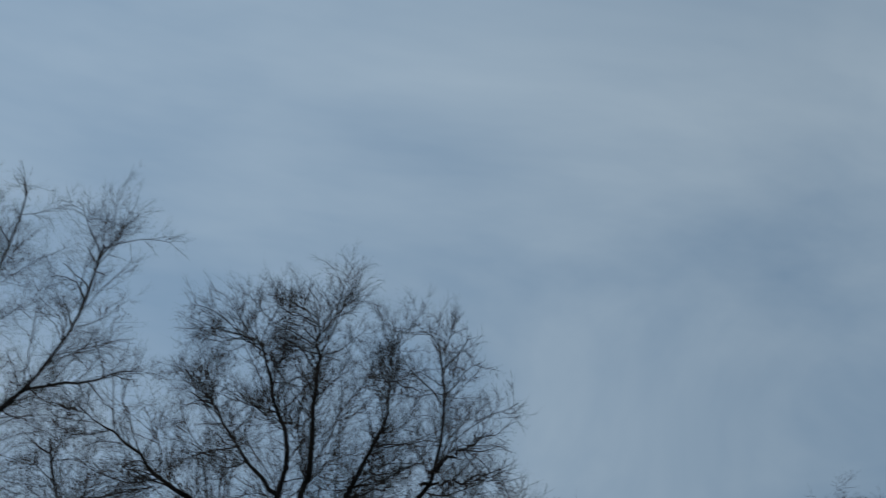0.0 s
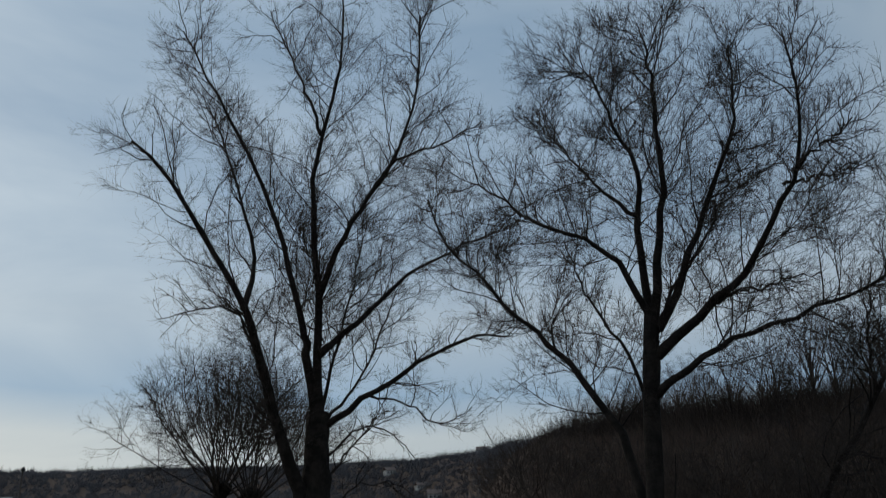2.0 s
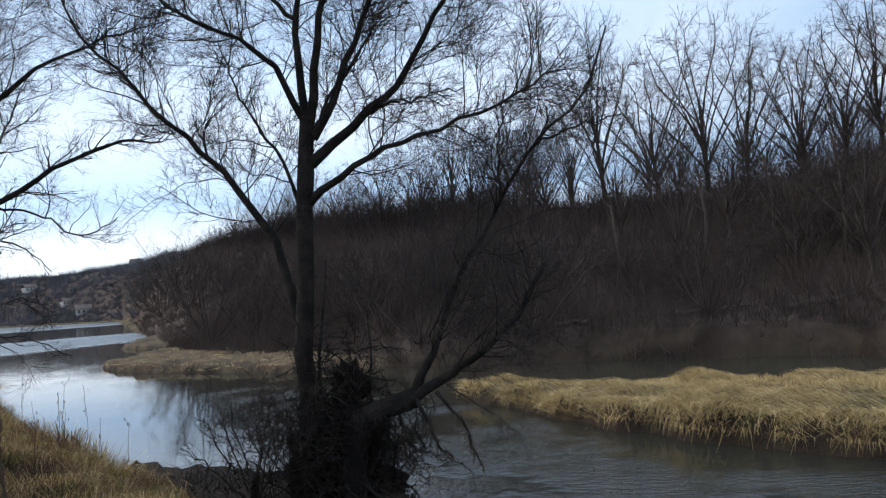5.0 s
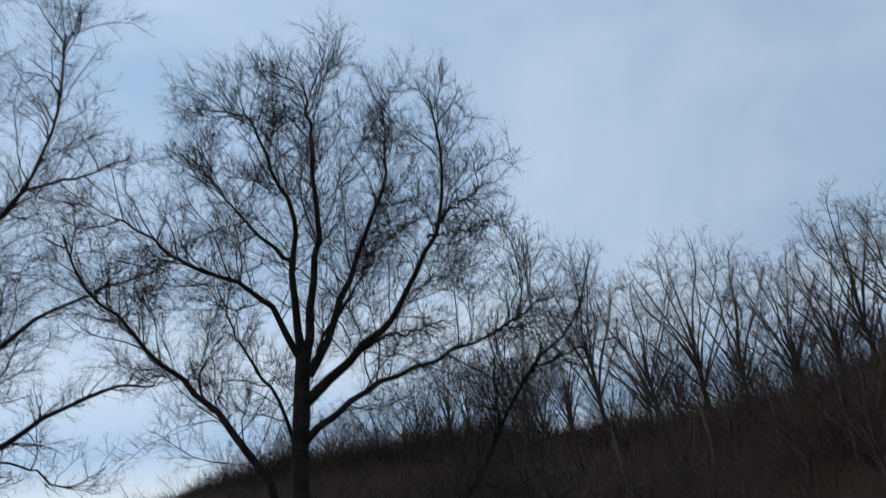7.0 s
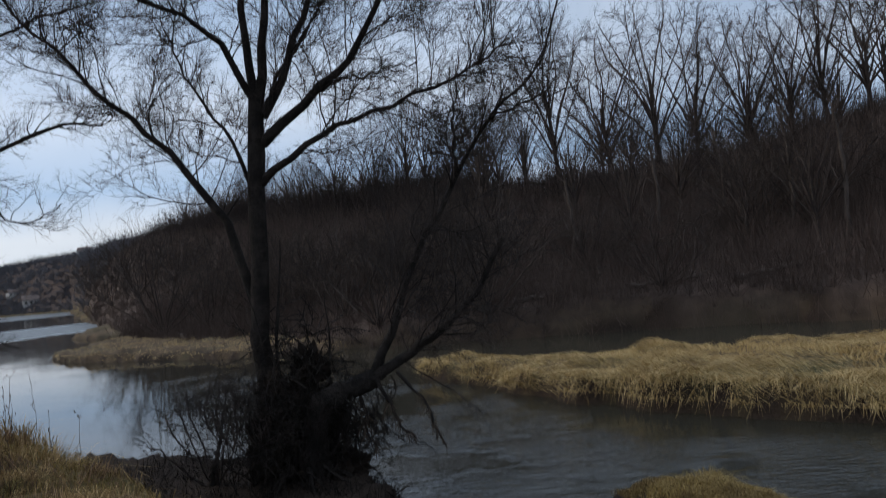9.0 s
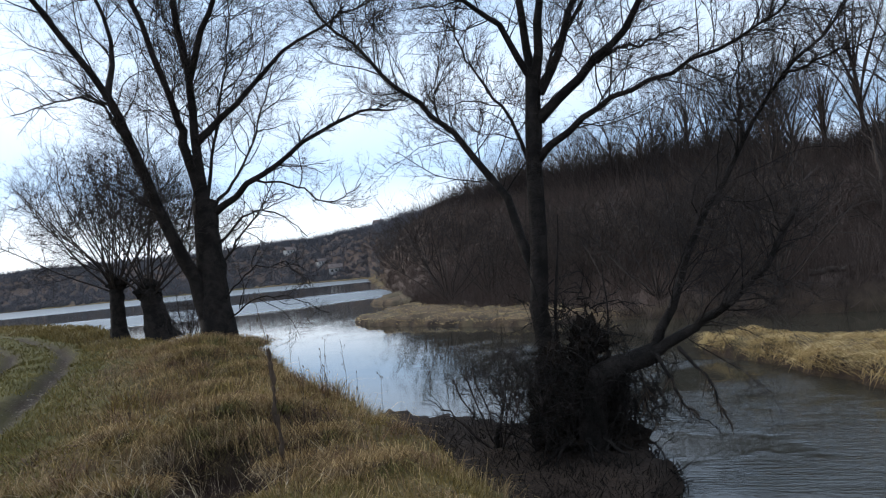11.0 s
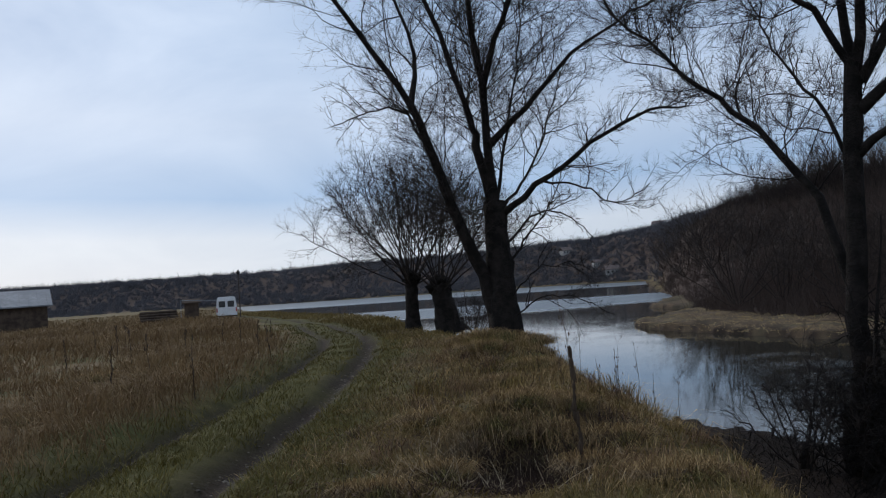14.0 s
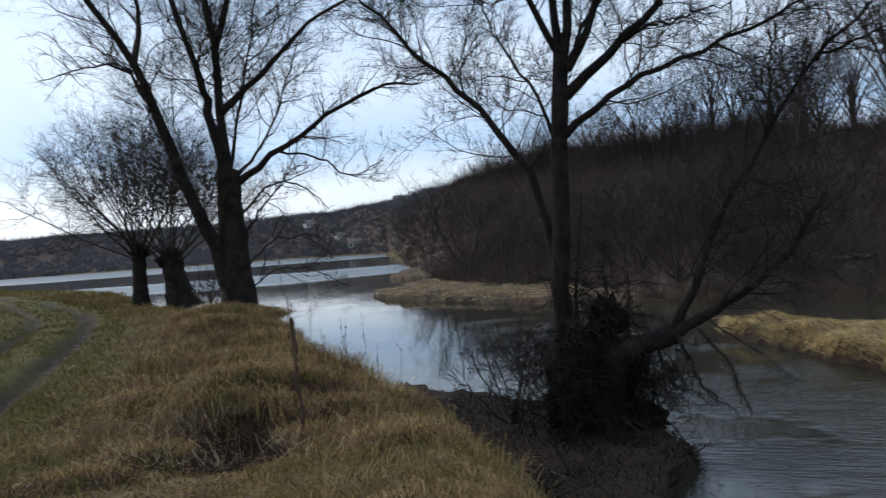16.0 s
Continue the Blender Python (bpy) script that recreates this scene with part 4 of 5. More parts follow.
tall = np.clip(0.06 + 0.40 * (rough(x, y, 0.7, 3, 43) + 0.45), 0.04, 0.24) * (0.45 + 0.6 * rng.random(len(x)))
stuff("dry_grass", [blades(rng, x, y, z, tall * (1 + 0.9 * (rng.random(len(x)) < 0.05)), 0.0022 + 0.00043 * d, comb(rng, x, y, 0.8, 0.95, 44), 0.4 + 0.35 * rng.random(len(x)))], DRY,
      "matted straw-brown winter grass on the river bank", "grass")
# long brown grass left standing along the crest under the willow
x, y = rng.uniform(-1.4, 2.4, 26000), rng.uniform(10.5, 21.5, 26000)
z, s1, s2, s3, s4, u = land(x, y)
ok = (s1 > -0.9) & (z > -0.6) & tufts(rng, x, y, 0.52 - 0.10 * smooth01((y - 13) / 4), 0.8, 141) & (x > -1.0 + 0.06 * (y - 12))
x, y, z = x[ok], y[ok], z[ok]
stuff("crest_grass", [blades(rng, x, y, z, (0.14 + 0.26 * rng.random(len(x))) * np.clip(1.0 + rough(x, y, 0.6, 2, 142), 0.5, 1.4), 0.004 + 0.0004 * np.hypot(x, y), comb(rng, x, y, 0.7, 0.45, 143), 0.15 + 0.4 * rng.random(len(x)))], DRY,
      "long brown winter grass standing along the top of the bank", "grass")
# weedy brown meadow beyond the lane
x, y = field(rng, 88000, -42, -6, 4.5, 240, 0.9)
z, s1, s2, s3, s4, u = land(x, y)
e = x - lane(y)
ok = (s1 > 0.3) & (e < -1.0 - 0.7 * rng.random(len(x)) - 0.12 * np.clip(y - 20, 0, 20)) & tufts(rng, x, y, 0.36, 0.5, 46)
x, y, z = x[ok], y[ok], z[ok]
d = np.hypot(x, y)
tall = np.clip(0.18 + 0.6 * (rough(x, y, 0.4, 3, 47) + 0.45), 0.08, 0.6) * (0.6 + 0.6 * rng.random(len(x)))
FIELD = two_tone("meadow_grass", (0.125, 0.076, 0.036), (0.33, 0.212, 0.100), 0.4, 0.85, 0.2, island=True)
stuff("meadow_grass", [blades(rng, x, y, z, tall, 0.004 + 0.0006 * d, comb(rng, x, y, 0.4, 0.5, 48), 0.15 + 0.3 * rng.random(len(x)))], FIELD,
      "rough brown winter meadow grass and weeds", "grass")
x, y = field(rng, 26000, -42, -15, 36, 115, 0.9)
z, s1, s2, s3, s4, u = land(x, y)
ok = (s1 > 0.3) & (x - lane(y) < -1.8)
x, y, z = x[ok], y[ok], z[ok]
d = np.hypot(x, y)
stuff("tall_grass", [blades(rng, x, y, z, (0.35 + 0.6 * rng.random(len(x))) * np.clip(rough(x, y, 0.15, 2, 247) + 0.8, 0.4, 1.2), 0.004 + 0.0006 * d, comb(rng, x, y, 0.3, 0.4, 248), 0.1 + 0.3 * rng.random(len(x)))], FIELD,
      "tall brown winter grass and weeds at the far end of the meadow", "grass")
# rough grass out to the river's bend
x, y = field(rng, 60000, -24, 3, 26, 120, 0.9)
z, s1, s2, s3, s4, u = land(x, y)
e = x - lane(y)
ok = (s1 > 0.2) & (e > 1.3) & (y > 24)
x, y, z = x[ok], y[ok], z[ok]
d = np.hypot(x, y)
stuff("rough_grass", [blades(rng, x, y, z, 0.12 + 0.34 * rng.random(len(x)) * np.clip(rough(x, y, 0.3, 2, 147) + 0.7, 0.2, 1), 0.004 + 0.0006 * d, comb(rng, x, y, 0.4, 0.5, 148), 0.15 + 0.3 * rng.random(len(x)))], OLIVE,
      "rough olive winter grass towards the river bend", "grass")
# short green turf of the lane
x, y = field(rng, 150000, -40, 6, 2.2, 48, 0.85)
z, s1, s2, s3, s4, u = land(x, y)
e = x - lane(y)
inrut = np.abs(np.abs(e) - 0.75)
ok = (s1 > 0.3) & (np.abs(e - 0.25 + 0.06 * np.clip(y - 20, 0, 20)) < 1.55 + 0.06 * np.clip(y - 20, 0, 20) + 0.45 * rng.normal(size=len(x))) & (inrut > np.where(e > 0, 0.34, 0.24) * np.clip(0.6 + 1.8 * rough(x, y, 0.7, 3, 151), 0.1, 1.2) + 0.16 * rng.random(len(x)) ** 2) & tufts(rng, x, y, 0.30, 1.2, 51)
x, y, z = x[ok], y[ok], z[ok]
d = np.hypot(x, y)
stuff("green_grass", [blades(rng, x, y, z, 0.05 + 0.09 * rng.random(len(x)), 0.004 + 0.0006 * d, comb(rng, x, y, 1.0, 0.5, 52), 0.2 * rng.random(len(x)))], GREEN,
      "short green grass along a farm track", "grass")
x, y = field(rng, 95000, -24, 44, 1.8, 30, 0.85)
z, s1, s2, s3, s4, u = land(x, y)
e = x - lane(y)
ok = (s1 > -0.4) & (e > 1.2) & tufts(rng, x, y, 0.2, 0.5, 53) & ((x - 0.25) ** 2 / 0.40 + (y - 7.25) ** 2 / 0.80 + 2.0 * rough(x, y, 1.6, 2, 181) > 1)
x, y, z = x[ok], y[ok], z[ok]
d = np.hypot(x, y)
stuff("bank_turf", [blades(rng, x, y, z, 0.04 + 0.09 * rng.random(len(x)), 0.005 + 0.0006 * d, comb(rng, x, y, 1.0, 0.7, 54), 0.4 * rng.random(len(x)))], OLIVE,
      "olive green turf showing through the dry bank grass", "grass")
# the same turf round the place where one stands, and behind it
x, y = field(rng, 46000, 0, 360, 0.35, 13, 0.5)
z, s1, s2, s3, s4, u = land(x, y)
e, azim = x - lane(y), np.degrees(np.arctan2(x, y))
front = (azim > -24) & (azim < 44)
ok = (s1 > -0.3) & (~front | (np.hypot(x, y) < 1.9))
x, y, z, e = x[ok], y[ok], z[ok], e[ok]
for name, pick, mat, label in (("near_turf", e > 1.3, OLIVE, "olive winter turf on top of the river bank"), ("lane_turf", (e <= 1.3) & (e > -2.2) & (np.abs(np.abs(e) - 0.75) > 0.3), GREEN, "short green grass beside the wheel ruts"),
                               ("near_meadow", e <= -2.2, FIELD, "rough brown winter grass beyond the track")):
    n = int(pick.sum())
    stuff(name, [blades(rng, x[pick], y[pick], z[pick], 0.05 + 0.10 * rng.random(n), 0.006 + 0.004 * rng.random(n), comb(rng, x[pick], y[pick], 1.0, 0.7, 154), 0.4 * rng.random(n))], mat, label, "grass")
# bleached grass lying in swathes over the far bank, hanging over its edge, and on the islet
x, y = field(rng, 260000, 10, 78, 11, 60, 0.75)
z, s1, s2, s3, s4, u = land(x, y)
ok = (s3 > 0.02) & (s3 < 9 + 2 * rng.normal(size=len(x))) & (z > -1.3) & (u < 0.0) & tufts(rng, x, y, 0.26, 0.9, 55) & ((y < 25) | (rng.random(len(x)) < 0.55))
x, y, z, s3 = x[ok], y[ok], z[ok], s3[ok]
d = np.hypot(x, y)
swathe = rough(x, y, 0.45, 2, 56) * 5.0 + 1.2
lay = np.stack([0.55 * np.cos(swathe) - 0.35, np.sin(swathe)], -1) * (0.8 + 0.5 * rng.random(len(x)))[:, None] + rng.normal(size=(len(x), 2)) * 0.28
tall = np.clip(0.30 + 0.55 * (rough(x, y, 0.8, 3, 57) + 0.35), 0.2, 0.62) * (0.5 + 0.6 * rng.random(len(x)))
tall = tall * np.where(y > 24, 0.32, 1.0)
reeds = [blades(rng, x, y, z, tall, 0.005 + 0.0005 * d, lay, 0.75 + 0.35 * rng.random(len(x)), 0.12 + 0.26 * np.clip(rough(x, y, 1.1, 2, 59) + 0.5, 0, 1))]
x, y = field(rng, 300000, 10, 78, 11, 40, 0.75)
z, s1, s2, s3, s4, u = land(x, y)
ok = (y < 24) & (s3 > -0.10) & (s3 < 0.40) & (z > -1.4) & (u < 0.0) & tufts(rng, x, y, 0.47, 0.9, 155)
x, y, z = x[ok], y[ok], np.maximum(z[ok], -1.16)
lay = np.array([-0.55, -0.15]) + rng.normal(size=(len(x), 2)) * 0.38
reeds.append(blades(rng, x, y, z, 0.22 + 0.26 * rng.random(len(x)), 0.006 + 0.0005 * np.hypot(x, y), lay, 1.05 + 0.6 * rng.random(len(x)), 0.22))
stuff("reed_grass", reeds, STRAW, "bleached yellow reed grass lying in swathes over the low far bank", "grass")
x, y = rng.uniform(6.7, 8.8, 60000), rng.uniform(3.5, 7.3, 60000)
z, s1, s2, s3, s4, u = land(x, y)
ok = (s4 > 0.14 + 0.06 * rng.normal(size=len(x)) + 0.24 * smooth01((-0.9 * (x - 7.65) + 0.25 * (y - 5.4) - 0.2) / 0.3)) & (z > -1.48)
x, y, z, s4 = x[ok], y[ok], z[ok], s4[ok]
edge = np.exp(-np.clip(s4 - 0.12, 0, 1) / 0.14)
out = np.stack([x - 7.65, y - 5.4], -1)
out /= np.linalg.norm(out, axis=1, keepdims=True) + 1e-6
lay = comb(rng, x, y, 1.6, 0.45, 58) * 0.8 + out * (0.7 * edge)[:, None] + np.array([-0.1, -0.15])
tuft = np.clip(2.6 * (rough(x, y, 2.6, 2, 60) + 0.5) - 0.85, 0, 1) * np.where((x > 7.75) & (y < 5.9), 1.25, 0.55)
stuff("islet_grass", [blades(rng, x, y, np.maximum(z, -1.34), (0.06 + 0.09 * rng.random(len(x)) + 0.30 * tuft * rng.random(len(x))), 0.005 + 0.004 * rng.random(len(x)), lay, np.clip(0.3 + 0.5 * rng.random(len(x)) + 0.5 * edge, 0, 1.3), 0.5)], ISLET,
      "yellow and brown grass covering a low islet in the river", "grass")


# ---- weeds on the bank ----
def weed(name, x, y, h, seed, heads, r, label, spread=0.16):
    rng = np.random.default_rng(seed)
    z = ground_z(x, y)
    ob = new(name)
    ob.location = (x, y, z)
    k = 9
    line = np.cumsum(np.concatenate([[[0, 0, -0.05]], np.stack([rng.normal(size=k) * 0.012 * h, rng.normal(size=k) * 0.012 * h, np.full(k, (h + 0.05) / k)], -1)]), 0)
    v, f = tubes(line[None], (r * np.linspace(1, 0.5, k + 1))[None], 6)
    part("stalk", tri_mesh("stalk", v, f, WEED), WEED, ob)
    S, sr = sprout(rng, line[None], np.full((1, k + 1), r), heads, 0.2, spread * h, 4, 0.5, 45, r * 0.45, 0.1)
    for l, q in zip(S, sr):
        v, f = tubes(l[None], q[None], 4)
        c, rad = l[-1], r * rng.uniform(1.0, 1.7)
        blob = np.array([c + (0, 0, t * rad * 3) for t in (-1.0, -0.5, 0.1, 0.7, 1.0)])
        v2, f2 = tubes(blob[None], (rad * np.array([0.25, 0.9, 1.0, 0.7, 0.1]))[None], 6)
        v, f = join([(v, f), (v2, f2)])
        part("seed_head", tri_mesh("seed_head", v, f, WEED), WEED, ob)
    return tagged(ob, label, "weed", "dead weeds on the bank")


weed("dead_weed", 0.9, 7.14, 1.08, 61, 40, 0.011, "tall dark dead weed stalk with clustered seed heads", 0.035)
weed("dead_weed", 0.93, 7.25, 1.62, 62, 14, 0.004, "tall thin dead weed with scattered small seed heads", 0.08)
rw = random.Random(8)
for i, (wx, wy, wh) in enumerate(((1.25, 8.3, 0.75), (1.6, 9.2, 0.7), (1.75, 9.9, 0.85), (1.85, 10.6, 0.6), (2.0, 10.2, 0.9), (1.55, 12.1, 0.8), (1.4, 13.5, 0.8), (1.9, 8.6, 0.5),
                                  (1.3, 15.2, 0.9), (1.2, 10.9, 0.6), (2.2, 8.9, 0.6), (1.0, 12.5, 0.5), (-0.6, 10.8, 0.35), (-0.4, 10.4, 0.3))):
    weed("dead_weed", wx, wy, wh, 200 + i, rw.randint(5, 9), 0.0032, "thin dead weed with small dry seed heads")
for i in range(16):
    a, r = radians(rw.uniform(-34, -12)), rw.uniform(12, 34)
    weed("dead_weed", r * math.sin(a), r * math.cos(a), rw.uniform(0.7, 1.1), 300 + i, 7, 0.010, "tall brown dead weed standing in the meadow")


def dock(x, y, seed):
    rng = np.random.default_rng(seed)
    n = 26
    v, f = stems(rng, np.zeros(n), np.zeros(n), np.zeros(n), 0.12 + 0.16 * rng.random(n), 0.8, 4, np.full(n, 0.003), 3)
    ob = new("withered_weed")
    ob.location = (x, y, ground_z(x, y))
    part("stems", tri_mesh("stems", v, f, BRACKEN), BRACKEN, ob)
    return tagged(ob, "low withered dark brown weed clump", "weed", "withered weeds")


for i, (wx, wy) in enumerate(((-0.7, 10.6), (-0.45, 10.2), (0.9, 9.6), (1.1, 9.9), (1.2, 9.3), (1.35, 8.8), (-1.3, 7.4), (-1.1, 6.9), (1.6, 7.2), (0.2, 11.9), (-0.2, 13.0), (0.9, 6.2), (-1.4, 8.9), (-5.9, 9.5),
                               (-6.6, 12.4), (-8.0, 14.0), (-7.2, 17.5), (-9.5, 19.0))):
    dock(wx, wy, 500 + i)


# dead herbs and leaf litter spread through the bank grass
rng = np.random.default_rng(171)
x, y = rng.uniform(-1.9, 2.0, 5200), 4.2 + 15.5 * rng.random(5200)
z, s1, s2, s3, s4, u = land(x, y)
ok = (s1 > -0.8) & (rough(x, y, 0.55, 3, 172) + 0.10 * rng.normal(size=len(x)) + 0.05 * smooth01((y - 9) / 4) > 0.03)
x, y, z = x[ok], y[ok], z[ok]
HERB = two_tone("withered_herb", (0.060, 0.036, 0.024), (0.175, 0.108, 0.068), 2.0, 0.9, 0.1, island=True)
stuff("withered_herbs", [stems(rng, x, y, z, 0.07 + 0.15 * rng.random(len(x)), 1.2, 9, 0.0022 + 0.00035 * np.hypot(x, y), 2)], HERB, "low brown withered herbs and leaf litter in the bank grass", "weeds")
x, y = rng.uniform(-1.9, 2.2, 9000), 4.0 + 13 * rng.random(9000) ** 1.3
z, s1, s2, s3, s4, u = land(x, y)
ok = (s1 > -0.9) & (rough(x, y, 0.8, 3, 174) > -0.05)
x, y, z = x[ok], y[ok], z[ok] + 0.01 + 0.09 * rng.random(int(ok.sum()))
stuff("fallen_leaves", [blades(rng, x, y, z, 0.025 + 0.03 * rng.random(len(x)), 0.016 + 0.014 * rng.random(len(x)), rng.normal(size=(len(x), 2)) * 0.9, 0.7 + 0.6 * rng.random(len(x)), 0.2)], HERB, "small curled brown leaves caught in the bank grass", "leaves")
# straw hanging from the rim down over the washed-out hollow
n = 800
q = rng.random(n)
x, y = -0.42 + 1.35 * q + 0.05 * rng.normal(size=n), 7.95 + 0.35 * np.sin(np.pi * q) + 0.14 * rng.normal(size=n)
z = land(x, y)[0] + 0.05 + 0.06 * rng.random(n)
stuff("hanging_straw", [blades(rng, x, y, z, 0.16 + 0.24 * rng.random(n) ** 1.5, 0.0035 + 0.003 * rng.random(n), np.array([0.05, -0.75]) + rng.normal(size=(n, 2)) * 0.6, 0.9 + 1.1 * rng.random(n), 0.45)], DRY, "pale dry straw hanging over the edge of a washed-out hollow", "straw")


# ---- grass tussocks on the bank ----
def tussock(x, y, size, seed):
    rng = np.random.default_rng(seed)
    n = int(1500 * size)
    a, q = rng.random(n) * 2 * np.pi, np.sqrt(rng.random(n)) * 0.42 * size
    ox, oy = q * np.cos(a) * 1.35, q * np.sin(a)
    oz = 0.12 * size * (1 - (q / (0.42 * size)) ** 2)
    L = size * (0.10 + 0.26 * rng.random(n) ** 1.5)
    out = np.stack([np.cos(a), np.sin(a)], -1) * (0.35 + 0.9 * q / (0.42 * size))[:, None] + rng.normal(size=(n, 2)) * 0.65 + np.array([0.15, -0.35])
    v, f = blades(rng, ox, oy, oz, L, 0.004 + 0.003 * rng.random(n), out, 0.65 + 0.7 * rng.random(n))
    ob = new("grass_tussock")
    ob.location = (x, y, ground_z(x, y))
    bm = lump(rng, (0, 0, 0), (0.40 * size, 0.30 * size, 0.14 * size), seed * 1.7)
    part("root_clump", bm, WEED, ob, "dark matted root clump")
    tagged(part("blade", tri_mesh("blade", v, f, DRY), DRY, ob, "long arching straw-coloured blades"), kind="stuff")
    return tagged(ob, "arching dry grass tussock with a dark matted core", "tussock", "tussocks on the bank")


def lump(rng, c, s, seed, fine=3, ragged=0.0):
    """An uneven rounded mass."""
    bm = bmesh.new()
    bmesh.ops.create_icosphere(bm, subdivisions=fine, radius=1)
    for v in bm.verts:
        q = v.co.normalized()
        v.co = q * (0.75 + 0.5 * noise.noise(q * 2.3 + Vector((seed, 0, 0))) + 0.25 * noise.noise(q * 7 + Vector((0, seed, 0))) + ragged * noise.noise(Vector((q.x * 16, q.y * 16, q.z * 5))))
        v.co = Vector(c) + Vector((v.co.x * s[0], v.co.y * s[1], v.co.z * s[2]))
    return bm


for i, (tx, ty, ts) in enumerate(((0.1, 8.35, 0.62), (0.62, 8.2, 0.55), (0.38, 8.7, 0.7), (-0.45, 7.3, 0.65), (1.0, 7.2, 0.6), (0.95, 8.9, 0.7), (1.3, 7.9, 0.6), (-0.5, 8.6, 0.6), (1.5, 6.4, 0.65), (0.9, 10.6, 0.7),
                                  (-0.9, 6.6, 0.55), (0.4, 12.8, 0.7), (1.0, 14.2, 0.8), (0.2, 16.5, 0.9), (1.2, 17.8, 0.8), (0.3, 19.25, 1.0), (0.85, 19.0, 0.9), (1.35, 19.2, 1.0), (-0.2, 18.4, 0.8), (-5.9, 13.5, 0.9), (-6.4, 11.2, 0.7), (-7.5, 16.0, 0.9))):
    tussock(tx, ty, ts, 400 + i)


rng = np.random.default_rng(67)
n = 1000
x, y = 0.25 + rng.normal(size=n) * 0.30, 7.35 + rng.normal(size=n) * 0.45
x[740:], y[740:] = 1.1 + rng.normal(size=260) * 0.22, 8.0 + rng.normal(size=260) * 0.45
z = land(x, y)[0]
stuff("dead_bracken", [stems(rng, x, y, z, 0.16 + 0.26 * rng.random(n), 0.95, 10, 0.0042 + 0 * x, 2)], BRACKEN, "dark brown broken weed stems in a hollow of the bank", "weeds")


n = 520
x, y = 0.35 + rng.normal(size=n) * 0.55, 14.2 + rng.normal(size=n) * 2.0
x[400:], y[400:] = -0.9 + rng.normal(size=120) * 0.35, 6.4 + rng.normal(size=120) * 0.3
z = land(x, y)[0]
stuff("withered_undergrowth", [stems(rng, x, y, z, 0.14 + 0.2 * rng.random(n), 1.1, 9, 0.0055 + 0 * x, 2)], BRACKEN, "low withered brown undergrowth along the top of the bank", "weeds")
n = 90
x, y = 0.1 + rng.normal(size=n) * 0.45, 7.25 + rng.normal(size=n) * 0.45
z = land(x, y)[0] + 0.08 + 0.12 * rng.random(n)
stuff("straw_stalks", [stems(rng, x, y, z, 0.16 + 0.22 * rng.random(n), 1.2, 3, 0.0024 + 0 * x, 4)], PALE, "pale broken straw stalks lying over the hollow", "straw")


for tree, c, k in ((pollards[0], (0.05, 0, 2.2), 0.42), (pollards[1], (-0.3, 0, 1.9), 0.56)):
    part("knuckle", lump(None, c, (k, k, 0.8 * k), c[2] * 3), BARK, tree, "knobbly swollen pollard head")


# ---- flood tangle at the foot of the river willow ----
tangle = new("flood_debris")
tangle.location = (5.4, 10.3, -1.2)
rng = np.random.default_rng(91)
for i, (c, s) in enumerate((((0, 0.1, 0.1), (0.85, 0.6, 0.5)), ((0.15, 0.0, 0.8), (0.62, 0.5, 0.6)), ((-0.4, 0.1, 0.6), (0.55, 0.45, 0.6)), ((0.2, 0.05, 1.5), (0.38, 0.3, 0.5)), ((0.5, -0.25, 0.15), (0.5, 0.4, 0.35)), ((-0.35, 0.1, 1.3), (0.3, 0.3, 0.4)))):
    part("debris_mat", lump(rng, c, [0.78 * k for k in s], i * 3.1, 4, 0.30), MUD, tangle)
n = 760
P = np.zeros((n, 7, 3))
P[:, 0] = rng.normal(size=(n, 3)) * (0.33, 0.30, 0.62) + (-0.05, 0, 0.85)
dr = rng.normal(size=(n, 3)) * (0.8, 0.8, 0.9) + (0, 0, 0.35)
# sticks stood on end by the flood, and ragged strands hanging on the river side
P[420:560, 0] = rng.normal(size=(140, 3)) * (0.40, 0.30, 0.15) + (-0.05, 0, 0.1)
dr[420:560] = rng.normal(size=(140, 3)) * 0.2 + (0, 0, 1)
P[560:, 0] = rng.normal(size=(200, 3)) * (0.32, 0.25, 0.28) + (0.55, -0.25, 0.95)
dr[560:] = rng.normal(size=(200, 3)) * 0.3 + (0.1, -0.1, -1)
dr /= np.linalg.norm(dr, axis=1, keepdims=True)
L = 0.35 + 0.55 * rng.random(n)
L[420:560] = 0.9 + 0.9 * rng.random(140)
for j in range(1, 7):
    dr = dr + rng.normal(size=(n, 3)) * 0.3
    dr /= np.linalg.norm(dr, axis=1, keepdims=True)
    P[:, j] = P[:, j - 1] + dr * (L / 6)[:, None]
rad = (0.004 + 0.009 * rng.random(n))[:, None] * np.linspace(1, 0.3, 7)
Q, qr = sprout(rng, P, rad, 12, 0.1, 0.24, 2, -0.1, 50, 0.004, 0.3)
W = tri_mesh("tangled_stick", *join([tubes(P, rad, 4), slivers(Q, qr)]), BARK)
tagged(part("tangled_stick", W, BARK, tangle), "dense dark tangle of sticks", kind="stuff")
for pts, r in (([(-0.15, 0.35, -0.2), (-0.2, 0.3, 1.0), (-0.05, 0.35, 2.4), (0.1, 0.4, 3.4)], 0.07), ([(0.35, 0.1, -0.2), (0.4, 0.0, 0.8), (0.55, 0.05, 1.7), (0.6, 0.2, 2.6)], 0.06),
               ([(0.45, -0.4, -0.25), (0.5, -0.35, 0.4), (0.4, -0.2, 0.9)], 0.05), ([(0.1, 0.2, 0), (-0.1, 0.2, 1.2), (-0.35, 0.3, 2.0), (-0.5, 0.4, 2.9)], 0.045)):
    l, q = limb_tube(pts, r, r * 0.10, 12, 7, rng, 0.02)
    part("stem", tri_mesh("stem", *tubes(l[None], q[None], 7), BARK, True), BARK, tangle)
